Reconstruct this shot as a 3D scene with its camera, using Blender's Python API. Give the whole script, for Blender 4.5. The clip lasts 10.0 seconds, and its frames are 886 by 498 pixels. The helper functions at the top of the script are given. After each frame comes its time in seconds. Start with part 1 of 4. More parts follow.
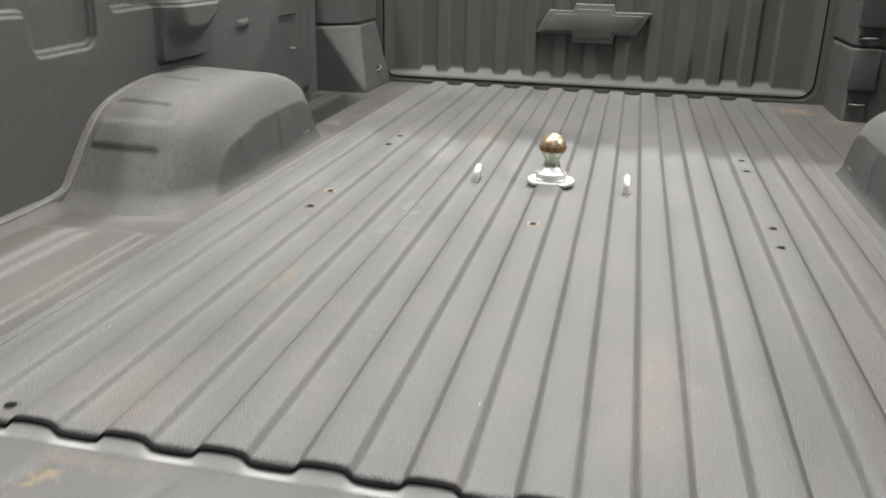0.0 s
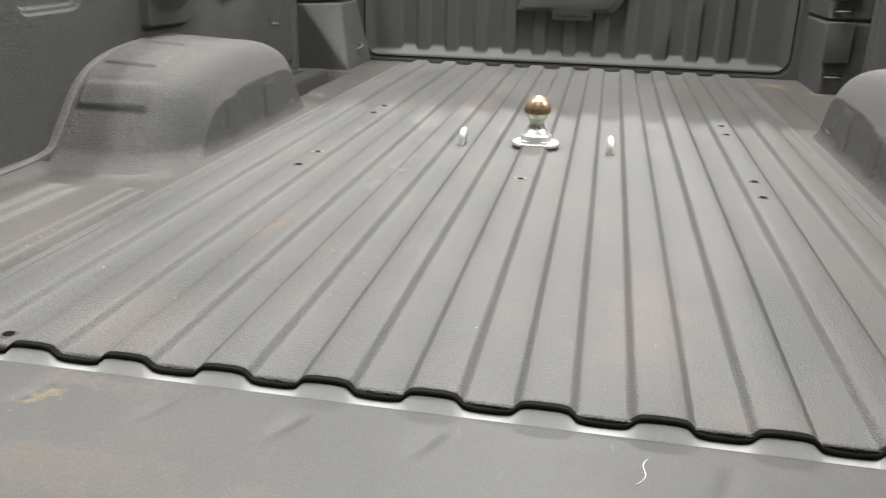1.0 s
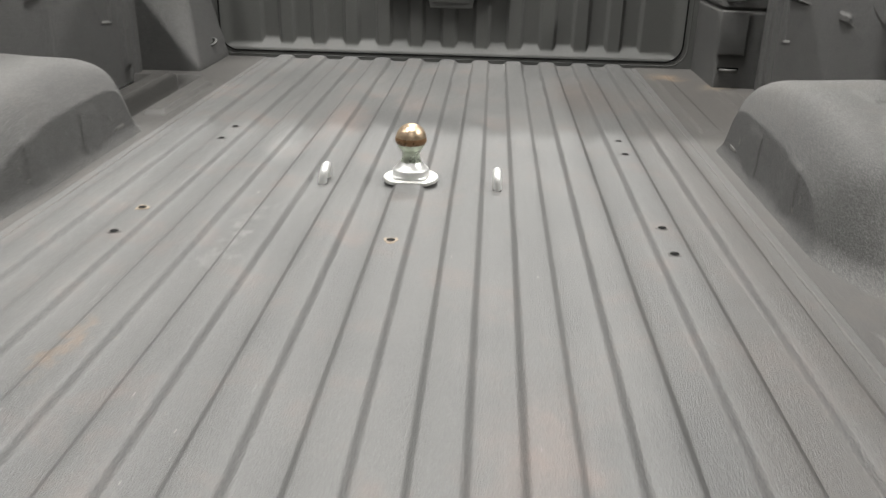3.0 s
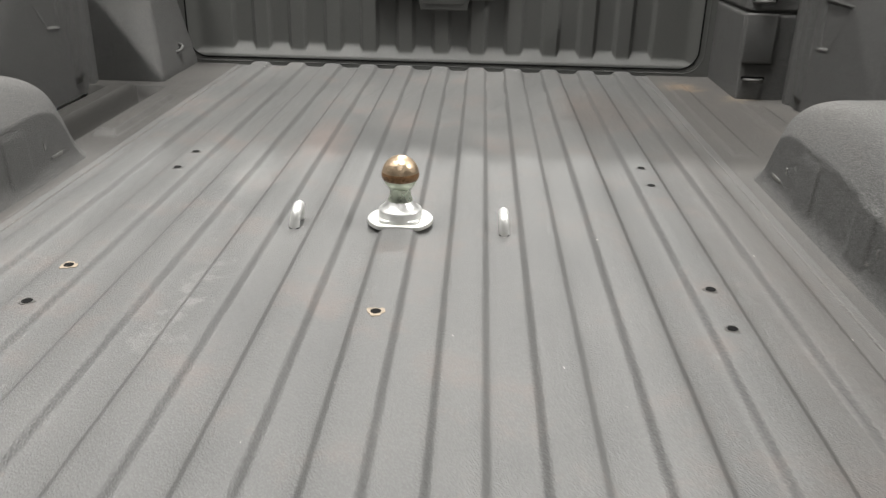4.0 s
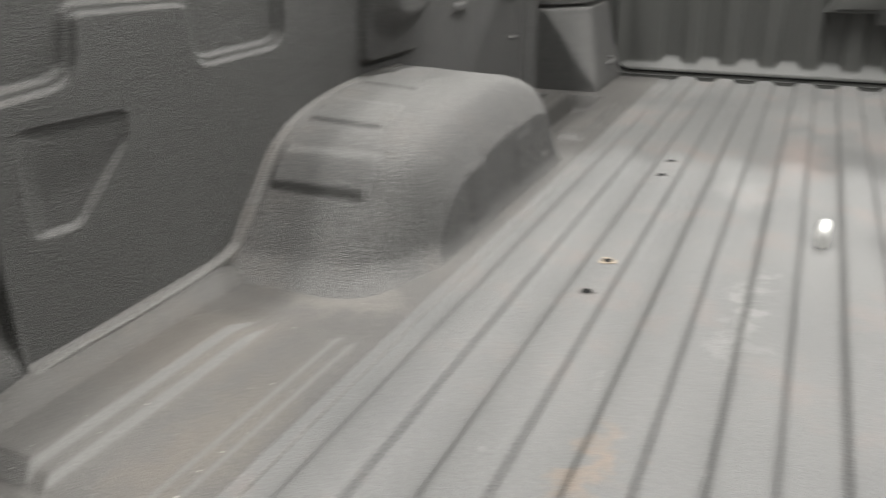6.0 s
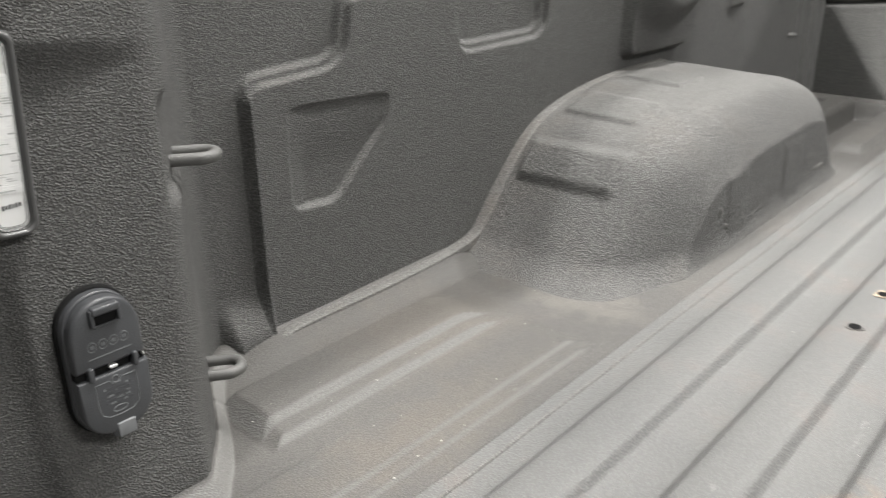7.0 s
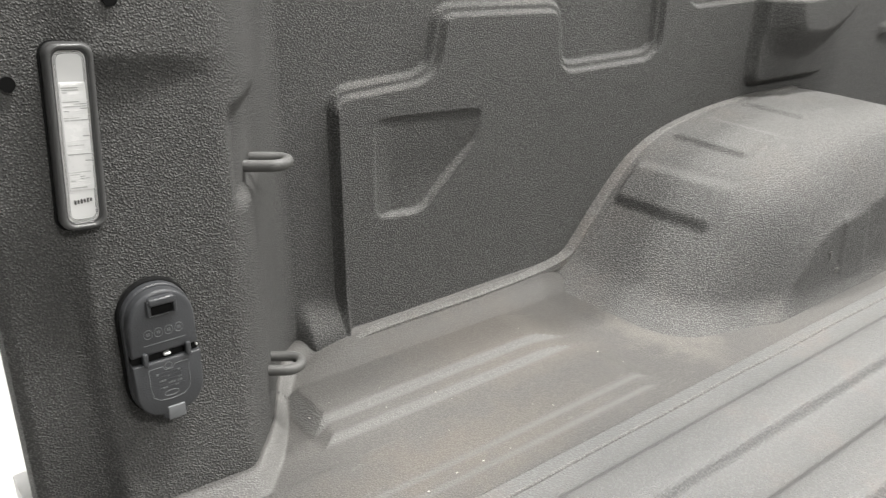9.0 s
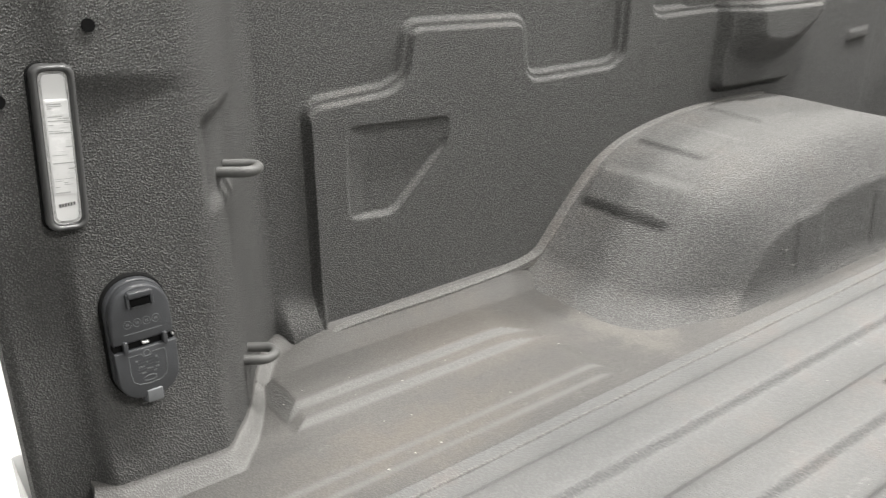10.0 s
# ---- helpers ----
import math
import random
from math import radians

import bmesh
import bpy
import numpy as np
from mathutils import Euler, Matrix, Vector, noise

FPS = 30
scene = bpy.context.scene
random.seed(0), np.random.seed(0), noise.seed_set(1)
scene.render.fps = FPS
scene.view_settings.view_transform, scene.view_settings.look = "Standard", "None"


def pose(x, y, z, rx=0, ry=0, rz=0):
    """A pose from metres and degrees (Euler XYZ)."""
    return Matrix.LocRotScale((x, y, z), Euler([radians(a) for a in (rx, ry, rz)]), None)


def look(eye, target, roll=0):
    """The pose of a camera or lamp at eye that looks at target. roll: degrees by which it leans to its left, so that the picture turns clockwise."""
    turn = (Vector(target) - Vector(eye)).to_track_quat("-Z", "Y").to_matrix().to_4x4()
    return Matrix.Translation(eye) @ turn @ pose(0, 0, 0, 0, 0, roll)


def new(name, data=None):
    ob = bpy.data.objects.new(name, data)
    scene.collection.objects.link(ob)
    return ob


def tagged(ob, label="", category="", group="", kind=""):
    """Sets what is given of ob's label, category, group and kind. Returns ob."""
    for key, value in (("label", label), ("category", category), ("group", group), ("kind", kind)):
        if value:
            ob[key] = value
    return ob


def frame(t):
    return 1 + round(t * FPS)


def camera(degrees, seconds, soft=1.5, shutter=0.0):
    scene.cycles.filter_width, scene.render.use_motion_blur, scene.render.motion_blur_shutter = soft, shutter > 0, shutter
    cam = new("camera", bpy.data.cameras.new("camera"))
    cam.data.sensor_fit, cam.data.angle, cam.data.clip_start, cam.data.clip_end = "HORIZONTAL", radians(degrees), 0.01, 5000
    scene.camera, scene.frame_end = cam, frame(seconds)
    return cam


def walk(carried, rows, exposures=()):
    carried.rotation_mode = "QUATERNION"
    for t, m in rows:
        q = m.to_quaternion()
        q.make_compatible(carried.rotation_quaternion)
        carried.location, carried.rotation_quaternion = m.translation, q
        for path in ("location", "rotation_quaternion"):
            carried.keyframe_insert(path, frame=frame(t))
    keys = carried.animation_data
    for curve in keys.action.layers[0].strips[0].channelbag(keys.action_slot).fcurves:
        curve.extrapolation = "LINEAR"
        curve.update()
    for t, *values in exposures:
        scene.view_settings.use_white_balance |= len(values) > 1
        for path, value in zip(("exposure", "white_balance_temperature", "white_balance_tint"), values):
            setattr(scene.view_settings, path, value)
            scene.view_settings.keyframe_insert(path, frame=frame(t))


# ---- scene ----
cam = camera(56.7, 10.0, 1.2, 0.55)
PATH = [
    (0, (0.145, -0.415, 0.47), (-0.258, 1.417, -0.222), 1.2),
    (0.5, (0.143, -0.464, 0.408), (-0.271, 1.368, -0.281), 1.0),
    (1, (0.134, -0.46, 0.398), (-0.214, 1.384, -0.294), 1.3),
    (1.5, (0.124, -0.448, 0.399), (-0.135, 1.404, -0.312), 1.1),
    (2, (0.117, -0.416, 0.418), (-0.07, 1.432, -0.323), 1.2),
    (2.5, (0.135, -0.304, 0.44), (-0.002, 1.539, -0.324), 1.2),
    (3, (0.14, -0.146, 0.474), (0.043, 1.694, -0.304), 1.2),
    (3.2, (0.142, -0.082, 0.478), (0.052, 1.756, -0.304), 1.2),
    (4.3, (0.079, 0.158, 0.459), (0.013, 1.995, -0.329), 1.3),
    (4.5, (0.048, 0.165, 0.459), (-0.019, 2.005, -0.323), 1.4),
    (5, (-0.033, 0.149, 0.451), (-0.121, 1.997, -0.308), 1.3),
    (5.5, (-0.136, 0.114, 0.437), (-0.48, 1.939, -0.304), -0.2),
    (6, (-0.212, 0.074, 0.427), (-0.966, 1.772, -0.313), -0.6),
    (6.2, (-0.226, 0.074, 0.421), (-1.097, 1.714, -0.321), -0.5),
    (7.3, (-0.234, 0.114, 0.429), (-1.539, 1.431, -0.323), -0.9),
    (7.5, (-0.226, 0.125, 0.434), (-1.56, 1.415, -0.313), -0.6),
    (8, (-0.209, 0.14, 0.437), (-1.577, 1.396, -0.305), 1.2),
    (8.5, (-0.193, 0.147, 0.437), (-1.573, 1.389, -0.306), 1.6),
    (9, (-0.183, 0.149, 0.44), (-1.649, 1.286, -0.307), 0.3),
    (9.5, (-0.172, 0.148, 0.443), (-1.656, 1.265, -0.301), -0.1),
    (10, (-0.106, 0.151, 0.459), (-1.59, 1.269, -0.281), -0.3),
]
walk(cam, [(t, look(eye, target, roll)) for t, eye, target, roll in PATH], [(0, -0.01), (2.0, 0.01), (3.0, -0.10), (5.3, -0.14), (7.3, 0.32), (10, 0.34)])

# ---- light ----
world = bpy.data.worlds.new("world")
scene.world = world
world.use_nodes = True
world.node_tree.nodes["Background"].inputs[0].default_value = (0.9, 0.95, 1.0, 1)
world.node_tree.nodes["Background"].inputs[1].default_value = 0.015
scene.view_settings.exposure = 0.0
CEILING = 4.3
GROUND = -0.86
# all unseen; those at x 4.6, x -5 and y -2.6 added as fill
# x, y, share of the power, and whether the fitting lies across the truck
LAMPS = [(0.0, 2.0, 1.15, 0), (0.3, 6.4, 1.6, 1), (-1.75, 1.30, 0.80, 0), (4.6, 1.6, 1.70, 0), (-5.0, 1.8, 0.22, 0), (0.4, -2.6, 0.16, 0)]
POWER = 226.0


# ---- materials ----
def material(name, color, rough=0.6, metal=0.0, spec=0.5):
    m = bpy.data.materials.new(name)
    m.use_nodes = True
    b = m.node_tree.nodes["Principled BSDF"]
    b.inputs["Base Color"].default_value = (*color, 1)
    b.inputs["Roughness"].default_value = rough
    b.inputs["Metallic"].default_value = metal
    b.inputs["Specular IOR Level"].default_value = spec
    return m


def node(m, kind, **values):
    n = m.node_tree.nodes.new(kind)
    for key, value in values.items():
        if key in n.inputs:
            n.inputs[key].default_value = value
    return n


def link(m, a, out, b, inp):
    m.node_tree.links.new(a.outputs[out], b.inputs[inp])


def place(m, scale=(1, 1, 1)):
    g = node(m, "ShaderNodeNewGeometry")
    p = node(m, "ShaderNodeMapping", Scale=scale)
    link(m, g, "Position", p, "Vector")
    return p


def ramp(m, src, out, lo, hi, a=0.0, b=1.0):
    r = node(m, "ShaderNodeMapRange")
    r.inputs["From Min"].default_value, r.inputs["From Max"].default_value = lo, hi
    r.inputs["To Min"].default_value, r.inputs["To Max"].default_value = a, b
    link(m, src, out, r, "Value")
    return r


def blend(m, a, b, fac=None, mode="MIX"):
    """A colour mix; a and b are colours or (node, output), fac a node with Result."""
    x = m.node_tree.nodes.new("ShaderNodeMix")
    x.data_type, x.blend_type = "RGBA", mode
    for slot, v in ((6, a), (7, b)):
        if isinstance(v[0], (int, float)):
            x.inputs[slot].default_value = (*v, 1)
        else:
            m.node_tree.links.new(v[0].outputs[v[1]], x.inputs[slot])
    if fac is not None:
        m.node_tree.links.new(fac.outputs[0], x.inputs[0])
    return x


def grain(m, fine, coarse, depth, strength=1.0, weight=0.15):
    """A pebbled relief from two sizes of noise."""
    b = m.node_tree.nodes["Principled BSDF"]
    p = place(m)
    n1 = node(m, "ShaderNodeTexNoise", Scale=fine, Detail=2.0, Roughness=0.55)
    n2 = node(m, "ShaderNodeTexNoise", Scale=coarse, Detail=2.0, Roughness=0.5)
    link(m, p, "Vector", n1, "Vector")
    link(m, p, "Vector", n2, "Vector")
    add = m.node_tree.nodes.new("ShaderNodeMath")
    add.operation = "MULTIPLY_ADD"
    link(m, n2, "Fac", add, 0)
    add.inputs[1].default_value = weight
    vor = node(m, "ShaderNodeTexVoronoi", Scale=fine * 0.62)
    link(m, p, "Vector", vor, "Vector")
    dome = ramp(m, vor, "Distance", 0.62, 0.10, 0.0, 0.55)
    peb = m.node_tree.nodes.new("ShaderNodeMath")
    peb.operation = "MULTIPLY_ADD"
    link(m, n1, "Fac", peb, 0)
    peb.inputs[1].default_value = 0.55
    link(m, dome, "Result", peb, 2)
    m.node_tree.links.new(peb.outputs["Value"], add.inputs[2])
    bump = node(m, "ShaderNodeBump", Strength=strength, Distance=depth)
    link(m, add, "Value", bump, "Height")
    link(m, bump, "Normal", b, "Normal")
    return peb


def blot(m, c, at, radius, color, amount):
    """A ragged patch of colour round a point of the world, for stains and darker areas."""
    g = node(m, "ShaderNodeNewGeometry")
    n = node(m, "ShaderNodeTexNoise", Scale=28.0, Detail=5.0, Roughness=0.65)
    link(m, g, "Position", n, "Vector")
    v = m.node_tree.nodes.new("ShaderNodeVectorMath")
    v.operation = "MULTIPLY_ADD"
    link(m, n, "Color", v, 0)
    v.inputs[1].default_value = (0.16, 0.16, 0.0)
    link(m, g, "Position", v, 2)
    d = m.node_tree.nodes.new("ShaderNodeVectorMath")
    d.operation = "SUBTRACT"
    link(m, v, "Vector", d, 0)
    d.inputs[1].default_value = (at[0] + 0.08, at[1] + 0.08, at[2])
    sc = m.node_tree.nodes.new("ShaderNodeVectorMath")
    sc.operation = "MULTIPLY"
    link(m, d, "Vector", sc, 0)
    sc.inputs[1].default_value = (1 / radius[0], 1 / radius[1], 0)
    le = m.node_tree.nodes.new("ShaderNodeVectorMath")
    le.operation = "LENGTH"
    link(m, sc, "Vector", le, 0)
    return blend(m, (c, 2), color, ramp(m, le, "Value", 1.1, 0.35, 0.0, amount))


def liner(name, base, dust, rust, scuff=0.5, depth=0.0012, along=(9, 0.9, 9), fine=430.0, pepper=0.2, rough=(0.50, 0.68), weight=0.15, bare=None, level=(0.86, 1.05), blots=(), edge=None, scratch=0.0, spec=0.5, late_blots=()):
    """Sprayed bed coating: dark pebbled polymer with dust, pale scuffs and faint rust."""
    m = material(name, base, 0.62, 0.0, spec)
    b = m.node_tree.nodes["Principled BSDF"]
    height = grain(m, fine, fine * 0.36, depth, 1.0, weight)
    p = place(m)
    big = node(m, "ShaderNodeTexNoise", Scale=3.2, Detail=6.0, Roughness=0.62)
    link(m, p, "Vector", big, "Vector")
    c = blend(m, base, dust, ramp(m, big, "Fac", 0.36, 0.68))
    patch = node(m, "ShaderNodeTexNoise", Scale=6.5, Detail=6.0, Roughness=0.72)
    link(m, p, "Vector", patch, "Vector")
    c = blend(m, (c, 2), rust, ramp(m, patch, "Fac", 0.53, 0.72, 0.0, 0.8))
    for at, radius, color, amount in blots:
        c = blot(m, c, at, radius, color, amount)
    q = place(m, along)
    streak = node(m, "ShaderNodeTexNoise", Scale=3.0, Detail=8.0, Roughness=0.72)
    link(m, q, "Vector", streak, "Vector")
    pale = tuple(min(1, v * 1.9) for v in dust)
    c = blend(m, (c, 2), pale, ramp(m, streak, "Fac", 0.60, 0.86, 0.0, scuff))
    if scratch:
        q = place(m, (1.0, 0.32, 1.0))
        cut = node(m, "ShaderNodeTexNoise", Scale=46.0, Detail=6.0, Roughness=0.75)
        link(m, q, "Vector", cut, "Vector")
        c = blend(m, (c, 2), (0.34, 0.335, 0.32), ramp(m, cut, "Fac", 0.645, 0.73, 0.0, scratch))
    c = blend(m, (c, 2), (1.25, 1.25, 1.25), None, "MULTIPLY")
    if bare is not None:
        # level faces dusty, tilted ones fade to bare: shading put into the colour
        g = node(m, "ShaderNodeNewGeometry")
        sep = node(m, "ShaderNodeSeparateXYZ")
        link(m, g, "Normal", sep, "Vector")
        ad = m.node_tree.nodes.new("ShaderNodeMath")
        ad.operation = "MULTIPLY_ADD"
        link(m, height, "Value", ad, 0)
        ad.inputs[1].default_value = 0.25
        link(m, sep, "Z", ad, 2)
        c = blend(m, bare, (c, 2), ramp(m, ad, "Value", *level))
    # blots laid over the tilt colours
    for at, radius, color, amount in late_blots:
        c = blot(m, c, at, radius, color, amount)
    # pebble tops paler, gaps darker: mottling that also paints the grain's shading
    r = ramp(m, height, "Value", 0.36, 0.74, 1 - pepper, 1 + pepper)
    sh = node(m, "ShaderNodeHueSaturation")
    link(m, r, "Result", sh, "Value")
    m.node_tree.links.new(c.outputs[2], sh.inputs["Color"])
    last = (sh, "Color")
    if edge is not None:
        g = node(m, "ShaderNodeNewGeometry")
        sep = node(m, "ShaderNodeSeparateXYZ")
        link(m, g, "Position", sep, "Vector")
        ad = m.node_tree.nodes.new("ShaderNodeMath")
        ad.operation = "MULTIPLY_ADD"
        link(m, height, "Value", ad, 0)
        ad.inputs[1].default_value = 0.009
        link(m, sep, "Y", ad, 2)
        x = blend(m, last, (0.012, 0.012, 0.012), ramp(m, ad, "Value", edge + 0.0130, edge + 0.0060))
        m.node_tree.links.new(x.outputs[2], b.inputs["Base Color"])
    else:
        link(m, sh, "Color", b, "Base Color")
    rr = ramp(m, big, "Fac", 0.3, 0.7, *rough)
    link(m, rr, "Result", b, "Roughness")
    return m


def plain(name, color, rough=0.6, metal=0.0, spec=0.5, var=0.15, scale=14.0, bump=0.0, bumpscale=300.0):
    """A paint, plastic or metal with slight unevenness."""
    m = material(name, color, rough, metal, spec)
    b = m.node_tree.nodes["Principled BSDF"]
    p = place(m)
    n = node(m, "ShaderNodeTexNoise", Scale=scale, Detail=6.0, Roughness=0.65)
    link(m, p, "Vector", n, "Vector")
    c = blend(m, tuple(v * (1 - var) for v in color), tuple(min(1, v * (1 + var)) for v in color), ramp(m, n, "Fac", 0.3, 0.7))
    m.node_tree.links.new(c.outputs[2], b.inputs["Base Color"])
    rr = ramp(m, n, "Fac", 0.3, 0.7, max(0.02, rough - 0.08), min(1, rough + 0.08))
    link(m, rr, "Result", b, "Roughness")
    if bump:
        f = node(m, "ShaderNodeTexNoise", Scale=bumpscale, Detail=2.0)
        link(m, p, "Vector", f, "Vector")
        bp = node(m, "ShaderNodeBump", Strength=1.0, Distance=bump)
        link(m, f, "Fac", bp, "Height")
        link(m, bp, "Normal", b, "Normal")
    return m


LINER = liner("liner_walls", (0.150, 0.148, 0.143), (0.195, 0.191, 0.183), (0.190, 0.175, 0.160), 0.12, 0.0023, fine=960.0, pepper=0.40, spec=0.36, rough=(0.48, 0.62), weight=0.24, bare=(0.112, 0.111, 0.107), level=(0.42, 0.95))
ORANGE, PINK, CHALK = (0.34, 0.20, 0.09), (0.21, 0.155, 0.135), (0.27, 0.265, 0.255)
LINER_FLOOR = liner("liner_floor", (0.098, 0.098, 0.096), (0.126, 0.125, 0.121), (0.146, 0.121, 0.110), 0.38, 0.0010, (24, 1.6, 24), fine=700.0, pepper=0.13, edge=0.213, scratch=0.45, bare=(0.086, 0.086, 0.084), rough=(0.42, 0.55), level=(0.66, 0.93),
                    blots=[((-0.335, 0.65, 0), (0.020, 0.07, 1), ORANGE, 0.17), ((-0.20, 1.74, 0), (0.06, 0.16, 1), PINK, 0.32), ((-0.28, 1.50, 0), (0.05, 0.09, 1), CHALK, 0.18), ((-0.24, 1.02, 0), (0.02, 0.16, 1), CHALK, 0.36),
                           ((-0.05, 1.95, 0), (0.05, 0.12, 1), PINK, 0.2), ((0.20, 0.45, 0), (0.07, 0.2, 1), PINK, 0.2), ((-0.36, 0.32, 0), (0.07, 0.10, 1), (0.24, 0.175, 0.12), 0.1),
                           # broad darker bands along the right side of the floor
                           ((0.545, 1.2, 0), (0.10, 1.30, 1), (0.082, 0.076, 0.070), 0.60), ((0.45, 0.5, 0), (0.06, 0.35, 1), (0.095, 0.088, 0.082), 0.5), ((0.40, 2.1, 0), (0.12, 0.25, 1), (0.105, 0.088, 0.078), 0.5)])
# paler bare here: worn, lit rib slopes put into the colour
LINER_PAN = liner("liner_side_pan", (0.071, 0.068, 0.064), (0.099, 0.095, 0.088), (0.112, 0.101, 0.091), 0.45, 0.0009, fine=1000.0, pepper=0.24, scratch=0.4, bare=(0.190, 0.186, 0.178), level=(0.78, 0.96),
                  # darkens the left pan ahead of the wheel arch, recesses included
                  late_blots=[((-0.80, 2.02, 0), (0.26, 0.62, 1), (0.040, 0.038, 0.035), 0.90)],
                  blots=[((-0.80, 0.70, 0), (0.10, 0.14, 1), (0.15, 0.128, 0.105), 0.3), ((-0.70, 0.88, 0), (0.10, 0.05, 1), (0.19, 0.175, 0.155), 0.4), ((-0.66, 0.55, 0), (0.04, 0.2, 1), (0.16, 0.133, 0.10), 0.18),
                         # the first of these darkens the front of the right pan
                         ((0.74, 2.15, 0), (0.16, 0.55, 1), (0.055, 0.048, 0.043), 0.35), ((0.68, 2.42, 0), (0.06, 0.06, 1), (0.26, 0.18, 0.11), 0.5), ((0.80, 2.30, 0), (0.05, 0.05, 1), (0.24, 0.19, 0.13), 0.4)])
# smoother, darker copy of the wall liner: the front's shade in its colour
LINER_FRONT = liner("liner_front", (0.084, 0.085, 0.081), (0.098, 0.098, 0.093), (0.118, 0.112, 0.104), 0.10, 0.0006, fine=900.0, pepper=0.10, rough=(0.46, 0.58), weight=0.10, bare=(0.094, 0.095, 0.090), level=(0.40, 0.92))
SEAM_PAINT = liner("liner_seam", (0.140, 0.137, 0.130), (0.172, 0.167, 0.158), (0.16, 0.142, 0.124), 0.4, 0.0014, fine=760.0, pepper=0.35, rough=(0.45, 0.6))
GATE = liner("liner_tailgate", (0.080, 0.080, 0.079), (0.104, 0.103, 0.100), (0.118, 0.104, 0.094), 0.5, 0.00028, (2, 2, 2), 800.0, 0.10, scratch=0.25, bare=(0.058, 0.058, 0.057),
             blots=[((-0.375, 0.150, 0), (0.022, 0.012, 1), (0.30, 0.22, 0.12), 0.45), ((-0.34, 0.185, 0), (0.07, 0.012, 1), (0.17, 0.135, 0.11), 0.45), ((-0.29, 0.05, 0), (0.14, 0.04, 1), (0.14, 0.118, 0.10), 0.4)])
BLACK = plain("black_rubber", (0.010, 0.010, 0.010), 0.85, 0, 0.12)
HOLE = plain("dark_hole", (0.008, 0.008, 0.008), 0.9, 0, 0.1)
WHITE = plain("white_body_paint", (0.82, 0.82, 0.81), 0.25, 0, 0.5, 0.02)
PLASTIC = plain("grey_black_plastic", (0.056, 0.058, 0.062), 0.42, 0, 0.5, 0.12, 30, 0.0002, 900)
TAB = plain("grey_plastic_tab", (0.16, 0.165, 0.17), 0.45, 0, 0.5, 0.08)
FRAME = plain("lamp_frame_plastic", (0.075, 0.075, 0.074), 0.33, 0, 0.5, 0.1)
ZINC = plain("bright_zinc", (0.88, 0.88, 0.86), 0.42, 0.7, 0.5, 0.08, 60)
CHROME = plain("polished_steel", (0.62, 0.68, 0.56), 0.30, 0.80, 0.5, 0.10, 40)
RUSTY = plain("bare_ring", (0.32, 0.265, 0.20), 0.75, 0, 0.4, 0.35, 120)
SILVER = plain("lamp_reflector", (0.78, 0.78, 0.77), 0.32, 0.2, 0.5, 0.05)
EPOXY = plain("light_shop_floor", (0.62, 0.62, 0.60), 0.35, 0, 0.5, 0.08, 2.0)
PAINT = plain("dark_grey_wall_paint", (0.13, 0.13, 0.13), 0.8, 0, 0.4, 0.04, 3.0)
COATED = plain("coated_steel", (0.095, 0.094, 0.090), 0.5, 0, 0.5, 0.15, 60, 0.0005, 700)
TYRE = plain("tyre_rubber", (0.025, 0.025, 0.025), 0.8)
DEBRIS = plain("pale_grit", (0.52, 0.50, 0.46), 0.8)


# ---- building helpers ----
def smooth(lo, hi, v):
    t = np.clip((np.asarray(v, float) - lo) / (hi - lo), 0, 1)
    return t * t * (3 - 2 * t)


def put(name, mesh, mat, parent=None, label="", angle=38):
    mesh.materials.append(mat)
    mesh.polygons.foreach_set("use_smooth", [True] * len(mesh.polygons))
    mesh.set_sharp_from_angle(angle=radians(angle))
    ob = new(name, mesh)
    if parent is not None:
        ob.parent = parent
    if label:
        tagged(ob, label)
    return ob


def raw(verts, faces):
    me = bpy.data.meshes.new("mesh")
    me.from_pydata([tuple(map(float, v)) for v in verts], [], faces)
    me.validate()
    me.update()
    return me


def part(name, bm, mat, parent=None, label="", angle=38):
    me = bpy.data.meshes.new(name)
    bmesh.ops.recalc_face_normals(bm, faces=bm.faces[:])
    bm.to_mesh(me)
    bm.free()
    return put(name, me, mat, parent, label, angle)


def sheet(P, back, flip=False):
    """A plate: the grid P (n x m x 3) as its face, with a rim to a back moved by the vector back."""
    n, m = P.shape[:2]
    verts = P.reshape(-1, 3)
    i = np.arange(n * m).reshape(n, m)
    q = np.stack([i[:-1, :-1], i[1:, :-1], i[1:, 1:], i[:-1, 1:]], -1).reshape(-1, 4)
    loop = list(i[:-1, 0]) + list(i[-1, :-1]) + list(i[:0:-1, -1]) + list(i[0, :0:-1])
    extra = verts[loop] + np.asarray(back, float)
    k = len(loop)
    base = n * m
    rim = [(loop[j], base + j, base + (j + 1) % k, loop[(j + 1) % k]) for j in range(k)]
    rim = [r[::-1] for r in rim]
    faces = [tuple(map(int, f)) for f in q] + [tuple(map(int, r)) for r in rim[::-1]] + [tuple(range(base, base + k))[::-1]]
    if flip:
        faces = [f[::-1] for f in faces]
    me = raw(np.vstack([verts, extra]), faces)
    bm = bmesh.new()
    bm.from_mesh(me)
    bmesh.ops.recalc_face_normals(bm, faces=bm.faces[:])
    bm.to_mesh(me)
    bm.free()
    return me


